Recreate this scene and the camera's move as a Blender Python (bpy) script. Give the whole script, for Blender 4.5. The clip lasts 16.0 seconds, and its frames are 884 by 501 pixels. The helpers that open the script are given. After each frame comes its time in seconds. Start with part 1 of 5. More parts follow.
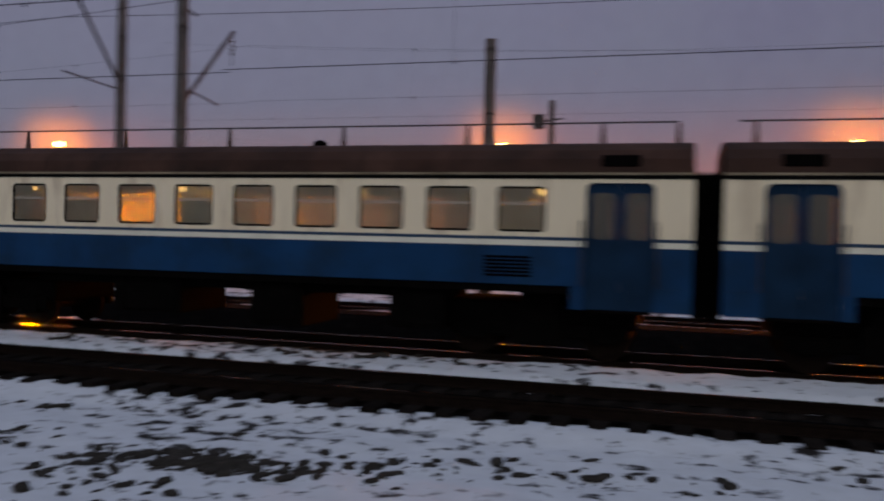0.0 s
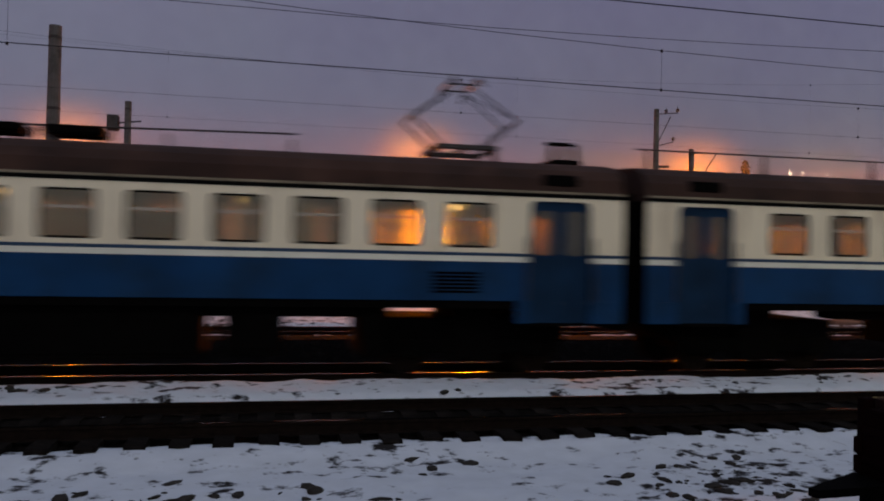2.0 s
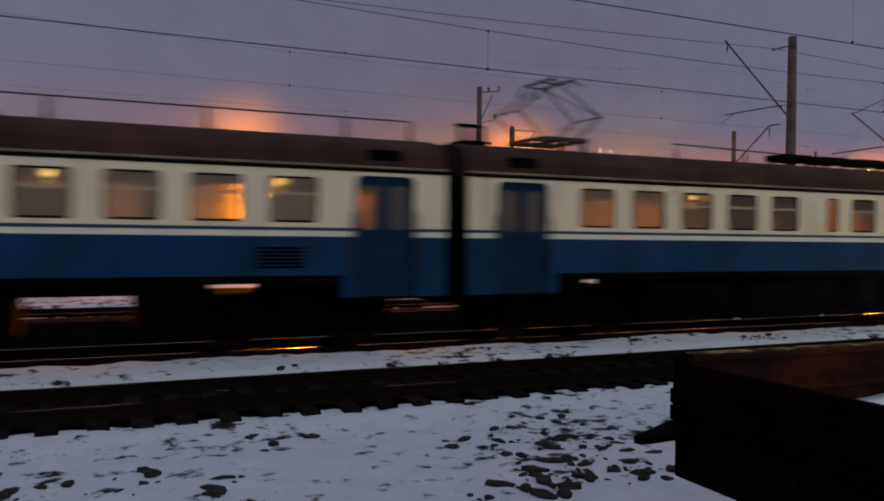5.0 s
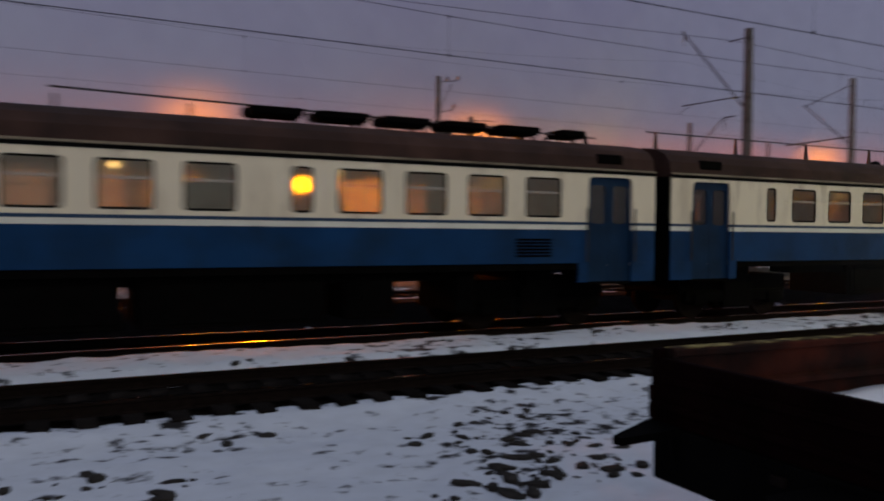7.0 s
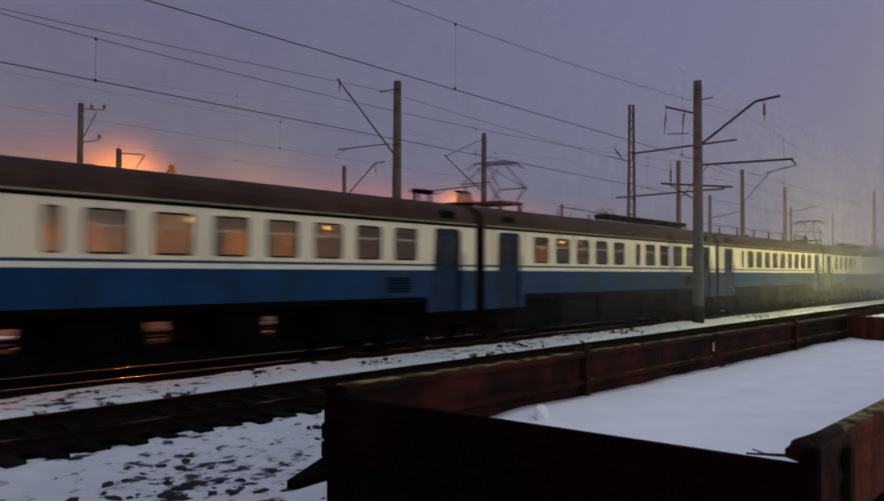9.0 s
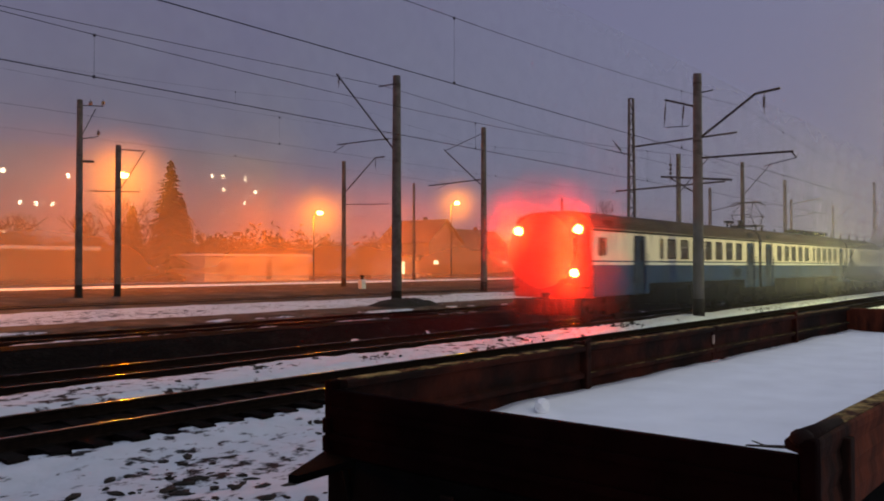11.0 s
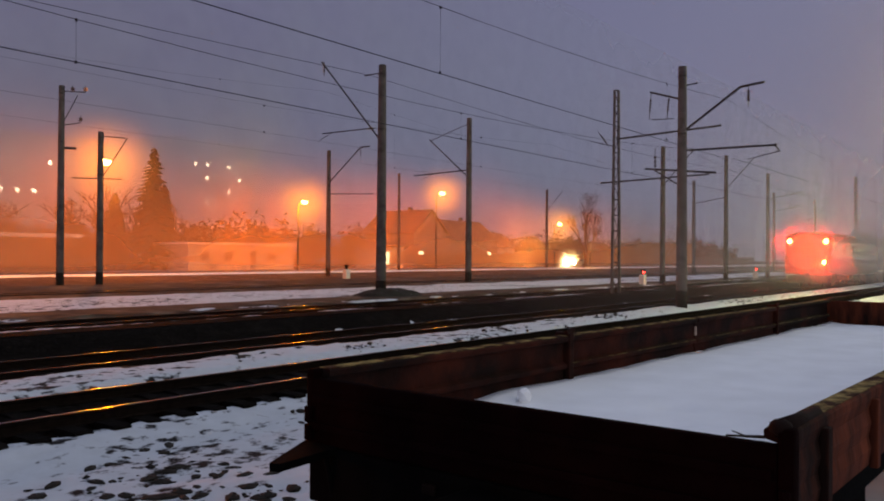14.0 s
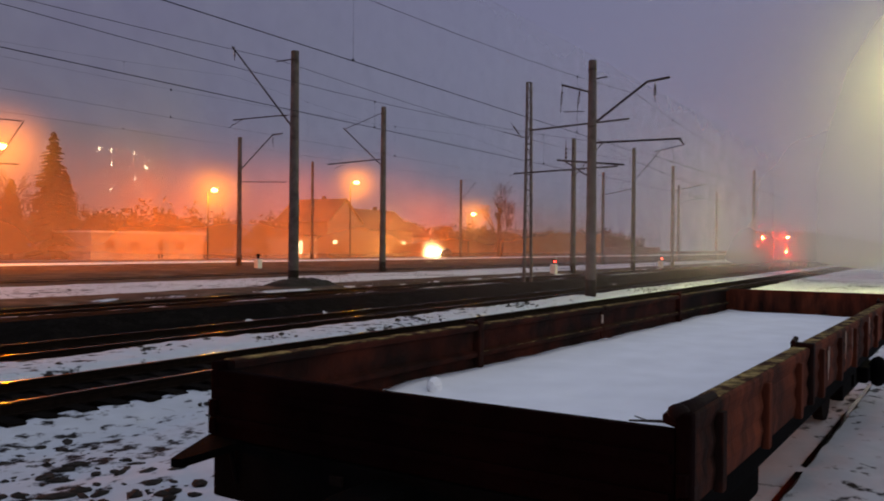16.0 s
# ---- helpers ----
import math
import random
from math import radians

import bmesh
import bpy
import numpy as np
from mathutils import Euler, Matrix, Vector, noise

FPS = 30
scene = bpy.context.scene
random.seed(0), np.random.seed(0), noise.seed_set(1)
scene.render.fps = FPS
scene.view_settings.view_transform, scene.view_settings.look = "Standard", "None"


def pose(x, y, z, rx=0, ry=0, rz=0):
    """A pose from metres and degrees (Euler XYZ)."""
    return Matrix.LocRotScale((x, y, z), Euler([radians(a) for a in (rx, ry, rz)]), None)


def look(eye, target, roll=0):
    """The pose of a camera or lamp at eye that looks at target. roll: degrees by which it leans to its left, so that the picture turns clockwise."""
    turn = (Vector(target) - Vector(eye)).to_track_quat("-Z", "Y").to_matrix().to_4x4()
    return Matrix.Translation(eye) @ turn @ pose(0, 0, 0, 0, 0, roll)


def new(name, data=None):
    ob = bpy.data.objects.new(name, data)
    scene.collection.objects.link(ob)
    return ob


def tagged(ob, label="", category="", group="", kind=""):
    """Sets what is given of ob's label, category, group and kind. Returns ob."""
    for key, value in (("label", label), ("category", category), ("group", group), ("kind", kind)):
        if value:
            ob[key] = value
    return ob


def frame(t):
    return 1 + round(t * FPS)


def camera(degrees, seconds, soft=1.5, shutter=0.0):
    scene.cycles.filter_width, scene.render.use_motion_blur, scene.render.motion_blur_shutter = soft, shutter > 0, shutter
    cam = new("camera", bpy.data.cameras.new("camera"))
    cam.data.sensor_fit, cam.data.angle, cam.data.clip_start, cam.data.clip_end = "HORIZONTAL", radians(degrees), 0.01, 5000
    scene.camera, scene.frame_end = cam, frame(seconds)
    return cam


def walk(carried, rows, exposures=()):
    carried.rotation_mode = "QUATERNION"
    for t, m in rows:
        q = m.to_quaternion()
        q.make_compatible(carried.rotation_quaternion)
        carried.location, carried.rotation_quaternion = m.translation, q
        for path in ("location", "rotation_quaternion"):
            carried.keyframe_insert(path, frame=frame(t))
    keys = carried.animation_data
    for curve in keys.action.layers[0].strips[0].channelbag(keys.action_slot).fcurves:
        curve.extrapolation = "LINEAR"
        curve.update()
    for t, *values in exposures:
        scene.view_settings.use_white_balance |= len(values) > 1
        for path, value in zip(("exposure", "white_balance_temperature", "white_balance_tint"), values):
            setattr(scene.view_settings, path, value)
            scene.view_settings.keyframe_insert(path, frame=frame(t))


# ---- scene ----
cam = camera(56.6, 16.0, soft=1.9, shutter=0.7)
PATH = [
    (0, (0.205, 0.144, 2.298), (-0.343, 2.067, 2.27), 1.4),
    (0.5, (0.224, 0.208, 2.322), (0.034, 2.199, 2.32), 1.0),
    (1, (0.01, 0.228, 2.274), (0.232, 2.215, 2.308), 0.8),
    (1.5, (0.113, 0.469, 2.232), (0.543, 2.422, 2.25), 0.3),
    (2, (0.178, 0.508, 2.231), (0.613, 2.46, 2.254), 1.2),
    (2.5, (0.186, 0.53, 2.228), (0.652, 2.475, 2.22), 1.7),
    (3, (0.156, 0.589, 2.213), (0.866, 2.458, 2.225), 0.5),
    (3.5, (0.111, 0.6, 2.22), (0.911, 2.433, 2.24), 0.1),
    (4, (-0.092, 0.423, 2.235), (0.735, 2.244, 2.238), 0.3),
    (6.5, (0.097, 0.667, 2.184), (0.938, 2.481, 2.131), 0.7),
    (7, (0.094, 0.823, 2.197), (1.023, 2.594, 2.145), 0.6),
    (7.5, (0.055, 0.922, 2.217), (1.347, 2.448, 2.205), 0.8),
    (8, (0.106, 0.976, 2.201), (1.625, 2.276, 2.241), 0.3),
    (8.5, (0.118, 0.996, 2.185), (1.677, 2.248, 2.24), 0.3),
    (9, (0.106, 0.991, 2.181), (1.666, 2.242, 2.232), 0.3),
    (11.5, (0.105, 0.983, 2.177), (1.666, 2.233, 2.212), -0.1),
    (12, (0.108, 0.98, 2.178), (1.674, 2.223, 2.212), -0.0),
    (12.5, (0.105, 0.974, 2.178), (1.677, 2.211, 2.21), 0.2),
    (13, (0.105, 0.967, 2.177), (1.681, 2.198, 2.208), 0.4),
    (13.5, (0.112, 0.974, 2.175), (1.692, 2.2, 2.201), 0.5),
    (14, (0.12, 0.985, 2.167), (1.703, 2.208, 2.182), 0.4),
    (14.5, (0.121, 0.982, 2.167), (1.719, 2.184, 2.166), 0.5),
    (15, (0.135, 0.969, 2.168), (1.777, 2.111, 2.162), 0.5),
    (15.5, (0.136, 0.956, 2.167), (1.812, 2.047, 2.161), 0.6),
    (16, (0.167, 0.974, 2.167), (1.868, 2.026, 2.158), 0.5),
]
walk(cam, [(t, look(e, g, r)) for t, e, g, r in PATH], exposures=[(0, 0.12), (1, 0.08), (2, 0.0), (3, -0.06), (6.5, -0.06), (7.5, 0.08), (9, 0.14), (12, 0.08), (16, 0.06)])

# ---- light ----
world = bpy.data.worlds.new("dusk_sky")
scene.world = world
world.use_nodes = True
wn, wl = world.node_tree.nodes, world.node_tree.links
wn.clear()
w_out, w_bg = wn.new("ShaderNodeOutputWorld"), wn.new("ShaderNodeBackground")
w_tc, w_sep = wn.new("ShaderNodeTexCoord"), wn.new("ShaderNodeSeparateXYZ")
w_el, w_side = wn.new("ShaderNodeValToRGB"), wn.new("ShaderNodeMapRange")
w_mul, w_noise, w_nm = wn.new("ShaderNodeMixRGB"), wn.new("ShaderNodeTexNoise"), wn.new("ShaderNodeMapRange")
wl.new(w_tc.outputs["Generated"], w_sep.inputs[0])
wl.new(w_sep.outputs["Z"], w_el.inputs[0])
# elevation: dull mauve at the horizon, slate above, a brighter open zenith
stops = [(0.0, (0.082, 0.074, 0.118)), (0.10, (0.108, 0.096, 0.164)), (0.30, (0.110, 0.097, 0.196)),
         (0.55, (0.165, 0.180, 0.28)), (1.0, (0.42, 0.52, 0.69))]
while len(w_el.color_ramp.elements) < len(stops):
    w_el.color_ramp.elements.new(0.5)
for el, (p, c) in zip(w_el.color_ramp.elements, stops):
    el.position, el.color = p, (*c, 1)
# the western half behind the viewer still holds the last daylight
wl.new(w_sep.outputs["Y"], w_side.inputs["Value"])
w_side.interpolation_type = "SMOOTHSTEP"
w_side.inputs["From Min"].default_value, w_side.inputs["From Max"].default_value = -0.12, -0.92
w_side.inputs["To Min"].default_value, w_side.inputs["To Max"].default_value = 0.0, 1.0
w_west = wn.new("ShaderNodeMixRGB")
w_west.inputs[2].default_value = (0.64, 0.61, 0.60, 1)
wl.new(w_side.outputs[0], w_west.inputs[0])
# the town's lights brighten the haze down the line
w_east, w_town = wn.new("ShaderNodeMapRange"), wn.new("ShaderNodeMixRGB")
w_east.interpolation_type = "SMOOTHSTEP"
w_east.inputs["From Min"].default_value, w_east.inputs["From Max"].default_value = 0.45, 1.0
w_town.inputs[2].default_value = (0.168, 0.173, 0.272, 1)
wl.new(w_sep.outputs["X"], w_east.inputs["Value"])
wl.new(w_east.outputs[0], w_town.inputs[0])
w_north, w_open = wn.new("ShaderNodeMapRange"), wn.new("ShaderNodeMixRGB")
w_north.interpolation_type = "SMOOTHSTEP"
w_north.inputs["From Min"].default_value, w_north.inputs["From Max"].default_value = 0.30, -0.35
w_north.inputs["To Max"].default_value = 0.75
w_open.inputs[2].default_value = (0.185, 0.182, 0.265, 1)
wl.new(w_sep.outputs["X"], w_north.inputs["Value"])
wl.new(w_north.outputs[0], w_open.inputs[0])
wl.new(w_el.outputs[0], w_open.inputs[1])
wl.new(w_open.outputs[0], w_town.inputs[1])
wl.new(w_town.outputs[0], w_west.inputs[1])
w_noise.inputs["Scale"].default_value, w_noise.inputs["Detail"].default_value = 2.0, 2.0
wl.new(w_tc.outputs["Generated"], w_noise.inputs["Vector"])
wl.new(w_noise.outputs["Fac"], w_nm.inputs["Value"])
w_nm.inputs["To Min"].default_value, w_nm.inputs["To Max"].default_value = 0.92, 1.08
w_bg2 = wn.new("ShaderNodeMath")
w_bg2.operation = "MULTIPLY"
w_bg2.inputs[1].default_value = 1.0
wl.new(w_nm.outputs[0], w_bg2.inputs[0])
wl.new(w_west.outputs[0], w_bg.inputs["Color"])
wl.new(w_bg2.outputs[0], w_bg.inputs["Strength"])
wl.new(w_bg.outputs[0], w_out.inputs["Surface"])


def spot_lamp(name, place, way, watts, colour, degrees=172, radius=0.25):
    data = bpy.data.lights.new(name, "SPOT")
    data.energy, data.color, data.shadow_soft_size = watts, colour, radius
    data.spot_size, data.spot_blend = radians(degrees), 1.0
    ob = new(name, data)
    ob.matrix_basis = look(place, Vector(place) + Vector(way))
    return ob


def point_lamp(name, place, watts, colour, radius=0.15):
    data = bpy.data.lights.new(name, "POINT")
    data.energy, data.color, data.shadow_soft_size = watts, colour, radius
    ob = new(name, data)
    ob.location = place
    return ob


SODIUM = (1.0, 0.215, 0.0)

# ---- materials ----


def mat(name, colour, rough=0.7, metal=0.0, var=0.25, scale=6.0, bump=0.2, bump_scale=40.0, second=None, mix_scale=0.8, mix_lo=0.5, mix_hi=0.65, coords="Object", rand=0.0, stretch=None, broad=0.0):
    """Colour varied at two scales, an optional second colour in patches, fine relief."""
    m = bpy.data.materials.new(name)
    m.use_nodes = True
    n, l = m.node_tree.nodes, m.node_tree.links
    b = n["Principled BSDF"]
    tc = n.new("ShaderNodeTexCoord")
    src = tc.outputs[coords]
    if stretch:
        mp = n.new("ShaderNodeMapping")
        mp.inputs["Scale"].default_value = stretch
        l.new(src, mp.inputs[0])
        src = mp.outputs[0]
    n1 = n.new("ShaderNodeTexNoise")
    n1.inputs["Scale"].default_value, n1.inputs["Detail"].default_value = scale, 6
    l.new(src, n1.inputs["Vector"])
    mr = n.new("ShaderNodeMapRange")
    mr.inputs["From Min"].default_value, mr.inputs["From Max"].default_value = 0.3, 0.7
    mr.inputs["To Min"].default_value, mr.inputs["To Max"].default_value = 1 - var, 1 + var
    l.new(n1.outputs["Fac"], mr.inputs["Value"])
    base = n.new("ShaderNodeRGB")
    base.outputs[0].default_value = (*colour, 1)
    out = base.outputs[0]
    if second:
        n2 = n.new("ShaderNodeTexNoise")
        n2.inputs["Scale"].default_value, n2.inputs["Detail"].default_value = mix_scale, 8
        n2.inputs["Roughness"].default_value = 0.62
        l.new(src, n2.inputs["Vector"])
        r2 = n.new("ShaderNodeMapRange")
        r2.inputs["From Min"].default_value, r2.inputs["From Max"].default_value = mix_lo, mix_hi
        l.new(n2.outputs["Fac"], r2.inputs["Value"])
        if broad:
            n4, m4 = n.new("ShaderNodeTexNoise"), n.new("ShaderNodeMath")
            n4.inputs["Scale"].default_value, n4.inputs["Detail"].default_value = 0.22, 3
            l.new(src, n4.inputs["Vector"])
            m4.operation = "MULTIPLY_ADD"
            m4.inputs[1].default_value = broad
            l.new(n4.outputs["Fac"], m4.inputs[0])
            l.new(n2.outputs["Fac"], m4.inputs[2])
            l.new(m4.outputs[0], r2.inputs["Value"])
        mx = n.new("ShaderNodeMixRGB")
        mx.inputs[2].default_value = (*second, 1)
        l.new(r2.outputs[0], mx.inputs[0])
        l.new(out, mx.inputs[1])
        out = mx.outputs[0]
    if rand:
        oi = n.new("ShaderNodeObjectInfo")
        rr = n.new("ShaderNodeMapRange")
        rr.inputs["To Min"].default_value, rr.inputs["To Max"].default_value = 1 - rand, 1 + rand
        l.new(oi.outputs["Random"], rr.inputs["Value"])
        mm = n.new("ShaderNodeMath")
        mm.operation = "MULTIPLY"
        l.new(rr.outputs[0], mm.inputs[0])
        l.new(mr.outputs[0], mm.inputs[1])
        fac = mm.outputs[0]
    else:
        fac = mr.outputs[0]
    sc = n.new("ShaderNodeVectorMath")
    sc.operation = "SCALE"
    l.new(out, sc.inputs[0])
    l.new(fac, sc.inputs["Scale"])
    l.new(sc.outputs[0], b.inputs["Base Color"])
    b.inputs["Roughness"].default_value, b.inputs["Metallic"].default_value = rough, metal
    b.inputs["Specular IOR Level"].default_value = 0.02 if max(colour) < 0.012 else 0.08 if rough > 0.55 else 0.25
    if bump:
        n3 = n.new("ShaderNodeTexNoise")
        n3.inputs["Scale"].default_value, n3.inputs["Detail"].default_value = bump_scale, 5
        l.new(src, n3.inputs["Vector"])
        bp = n.new("ShaderNodeBump")
        bp.inputs["Strength"].default_value, bp.inputs["Distance"].default_value = bump, 0.02
        l.new(n3.outputs["Fac"], bp.inputs["Height"])
        l.new(bp.outputs[0], b.inputs["Normal"])
    return m


def glow(name, colour, strength):
    m = bpy.data.materials.new(name)
    m.use_nodes = True
    n, l = m.node_tree.nodes, m.node_tree.links
    n.clear()
    o, e = n.new("ShaderNodeOutputMaterial"), n.new("ShaderNodeEmission")
    e.inputs[0].default_value, e.inputs[1].default_value = (*colour, 1), strength
    l.new(e.outputs[0], o.inputs[0])
    return m


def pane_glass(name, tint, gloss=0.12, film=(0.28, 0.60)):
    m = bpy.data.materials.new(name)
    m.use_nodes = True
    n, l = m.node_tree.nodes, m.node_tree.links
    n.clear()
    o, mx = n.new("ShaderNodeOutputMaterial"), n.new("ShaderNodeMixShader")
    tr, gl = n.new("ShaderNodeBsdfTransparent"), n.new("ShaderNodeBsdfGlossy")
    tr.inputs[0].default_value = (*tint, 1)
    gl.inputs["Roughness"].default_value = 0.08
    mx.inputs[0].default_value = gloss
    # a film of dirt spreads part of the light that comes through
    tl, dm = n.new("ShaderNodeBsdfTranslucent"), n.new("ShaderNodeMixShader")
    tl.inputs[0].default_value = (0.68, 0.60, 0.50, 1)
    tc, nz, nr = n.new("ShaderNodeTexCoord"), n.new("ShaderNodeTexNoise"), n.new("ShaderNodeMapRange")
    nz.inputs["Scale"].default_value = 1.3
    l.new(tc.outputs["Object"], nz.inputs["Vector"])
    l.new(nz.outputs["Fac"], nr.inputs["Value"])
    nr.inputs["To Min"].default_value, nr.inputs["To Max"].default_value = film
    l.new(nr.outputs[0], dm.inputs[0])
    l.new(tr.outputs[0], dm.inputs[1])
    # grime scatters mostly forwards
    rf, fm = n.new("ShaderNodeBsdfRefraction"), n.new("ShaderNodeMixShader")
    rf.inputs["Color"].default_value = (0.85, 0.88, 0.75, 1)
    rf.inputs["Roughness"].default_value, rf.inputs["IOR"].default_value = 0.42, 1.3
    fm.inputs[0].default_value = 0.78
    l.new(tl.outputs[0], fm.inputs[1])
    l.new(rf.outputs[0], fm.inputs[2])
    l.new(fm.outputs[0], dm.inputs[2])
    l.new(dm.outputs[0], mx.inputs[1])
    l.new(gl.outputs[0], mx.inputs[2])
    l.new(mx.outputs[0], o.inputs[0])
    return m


def cloth(name, colour):
    """Thin woven cloth that lets about half of the light through."""
    m = bpy.data.materials.new(name)
    m.use_nodes = True
    n, l = m.node_tree.nodes, m.node_tree.links
    n.clear()
    o, mx = n.new("ShaderNodeOutputMaterial"), n.new("ShaderNodeMixShader")
    df, tl, oi, mr = n.new("ShaderNodeBsdfDiffuse"), n.new("ShaderNodeBsdfTranslucent"), n.new("ShaderNodeObjectInfo"), n.new("ShaderNodeMapRange")
    rgb, sc = n.new("ShaderNodeRGB"), n.new("ShaderNodeVectorMath")
    rgb.outputs[0].default_value = (*colour, 1)
    mr.inputs["To Min"].default_value, mr.inputs["To Max"].default_value = 0.5, 1.15
    l.new(oi.outputs["Random"], mr.inputs["Value"])
    sc.operation = "SCALE"
    l.new(rgb.outputs[0], sc.inputs[0])
    l.new(mr.outputs[0], sc.inputs["Scale"])
    for s in (df, tl):
        l.new(sc.outputs[0], s.inputs[0])
    mx.inputs[0].default_value = 0.6
    l.new(df.outputs[0], mx.inputs[1])
    l.new(tl.outputs[0], mx.inputs[2])
    l.new(mx.outputs[0], o.inputs[0])
    return m


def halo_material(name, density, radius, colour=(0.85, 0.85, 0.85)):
    """Flat disc imitating a lamp's halo in fog: a little of it scatters light, thinning out with the distance from the
    middle.
    """
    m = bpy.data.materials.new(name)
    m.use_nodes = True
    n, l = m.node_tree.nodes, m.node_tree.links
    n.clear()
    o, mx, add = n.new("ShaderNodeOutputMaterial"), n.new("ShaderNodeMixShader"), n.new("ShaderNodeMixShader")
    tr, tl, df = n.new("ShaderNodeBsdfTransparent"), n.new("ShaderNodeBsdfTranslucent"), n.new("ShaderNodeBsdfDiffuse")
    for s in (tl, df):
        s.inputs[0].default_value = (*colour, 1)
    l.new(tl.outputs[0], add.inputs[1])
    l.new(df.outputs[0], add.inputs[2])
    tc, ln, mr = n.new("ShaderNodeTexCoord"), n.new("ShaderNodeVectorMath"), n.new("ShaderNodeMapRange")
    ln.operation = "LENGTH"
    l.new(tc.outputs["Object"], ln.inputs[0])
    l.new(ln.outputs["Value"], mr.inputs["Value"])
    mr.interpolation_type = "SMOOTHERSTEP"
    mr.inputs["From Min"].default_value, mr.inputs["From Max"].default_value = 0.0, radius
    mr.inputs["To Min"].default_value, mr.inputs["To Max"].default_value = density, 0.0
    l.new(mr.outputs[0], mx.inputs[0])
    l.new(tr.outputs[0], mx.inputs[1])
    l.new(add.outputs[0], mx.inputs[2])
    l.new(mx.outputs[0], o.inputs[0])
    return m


def mist_material(name, density, top, aside=None, back=0.5, colour=(0.85, 0.85, 0.85), axis="Y"):
    """Flat sheet standing in for thin fog: mostly clear, a little of it scatters the light that falls on it; thins out
    upwards.
    """
    m = bpy.data.materials.new(name)
    m.use_nodes = True
    n, l = m.node_tree.nodes, m.node_tree.links
    n.clear()
    o, mx, add = n.new("ShaderNodeOutputMaterial"), n.new("ShaderNodeMixShader"), n.new("ShaderNodeMixShader")
    tr, tl, df = n.new("ShaderNodeBsdfTransparent"), n.new("ShaderNodeBsdfTranslucent"), n.new("ShaderNodeBsdfDiffuse")
    for s in (tl, df):
        s.inputs[0].default_value = (*colour, 1)
    l.new(tl.outputs[0], add.inputs[1])
    l.new(df.outputs[0], add.inputs[2])
    add.inputs[0].default_value = back
    tc, sep, mr = n.new("ShaderNodeTexCoord"), n.new("ShaderNodeSeparateXYZ"), n.new("ShaderNodeMapRange")
    l.new(tc.outputs["Object"], sep.inputs[0])
    l.new(sep.outputs["Z"], mr.inputs["Value"])
    mr.interpolation_type = "SMOOTHSTEP"
    mr.inputs["From Min"].default_value, mr.inputs["From Max"].default_value = 0.0, top
    mr.inputs["To Min"].default_value, mr.inputs["To Max"].default_value = density, 0.0
    nz, nm, mu = n.new("ShaderNodeTexNoise"), n.new("ShaderNodeMapRange"), n.new("ShaderNodeMath")
    nz.inputs["Scale"].default_value, nz.inputs["Detail"].default_value = 0.05, 3
    l.new(tc.outputs["Object"], nz.inputs["Vector"])
    l.new(nz.outputs["Fac"], nm.inputs["Value"])
    nm.inputs["To Min"].default_value, nm.inputs["To Max"].default_value = 0.6, 1.4
    mu.operation = "MULTIPLY"
    lo, lm = n.new("ShaderNodeMapRange"), n.new("ShaderNodeMath")
    lo.interpolation_type, lm.operation = "SMOOTHSTEP", "MULTIPLY"
    lo.inputs["From Min"].default_value, lo.inputs["From Max"].default_value = -0.3, 1.6
    l.new(sep.outputs["Z"], lo.inputs["Value"])
    l.new(lo.outputs[0], lm.inputs[0])
    l.new(mr.outputs[0], lm.inputs[1])
    l.new(lm.outputs[0], mu.inputs[0])
    l.new(nm.outputs[0], mu.inputs[1])
    fac = mu.outputs[0]
    if aside:
        ar, am = n.new("ShaderNodeMapRange"), n.new("ShaderNodeMath")
        ar.interpolation_type, am.operation = "SMOOTHSTEP", "MULTIPLY"
        ar.inputs["From Min"].default_value, ar.inputs["From Max"].default_value = aside
        ar.inputs["To Min"].default_value, ar.inputs["To Max"].default_value = 1.0, 0.0
        l.new(sep.outputs[axis], ar.inputs["Value"])
        l.new(fac, am.inputs[0])
        l.new(ar.outputs[0], am.inputs[1])
        fac = am.outputs[0]
    l.new(fac, mx.inputs[0])
    l.new(tr.outputs[0], mx.inputs[1])
    l.new(add.outputs[0], mx.inputs[2])
    l.new(mx.outputs[0], o.inputs[0])
    return m


M_SNOW = mat("snow_ground", (0.525, 0.56, 0.615), 0.85, var=0.06, scale=3, bump=0.5, bump_scale=9, second=(0.018, 0.016, 0.016), mix_scale=3.2, mix_lo=0.83, mix_hi=0.91, stretch=(0.9, 1.1, 1), broad=0.55)
M_SNOW_CLEAN = mat("snow_lying", (0.90, 0.92, 0.95), 0.85, var=0.05, scale=2, bump=0.35, bump_scale=6)
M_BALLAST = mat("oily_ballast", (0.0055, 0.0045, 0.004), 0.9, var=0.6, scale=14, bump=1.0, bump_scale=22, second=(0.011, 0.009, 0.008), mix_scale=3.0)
M_CLOD = mat("wet_soil", (0.028, 0.025, 0.022), 0.9, var=0.4, scale=8, bump=0.6, bump_scale=30)
M_EARTH = mat("dark_verge", (0.05, 0.036, 0.028), 0.9, var=0.4, scale=1.2, bump=0.8, bump_scale=5, second=(0.10, 0.08, 0.065), mix_scale=0.3)
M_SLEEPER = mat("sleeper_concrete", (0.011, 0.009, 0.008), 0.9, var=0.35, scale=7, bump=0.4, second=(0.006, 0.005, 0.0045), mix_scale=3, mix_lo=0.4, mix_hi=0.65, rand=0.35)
M_RAIL = mat("rusty_rail", (0.009, 0.006, 0.005), 0.7, metal=0.0, var=0.4, scale=10)
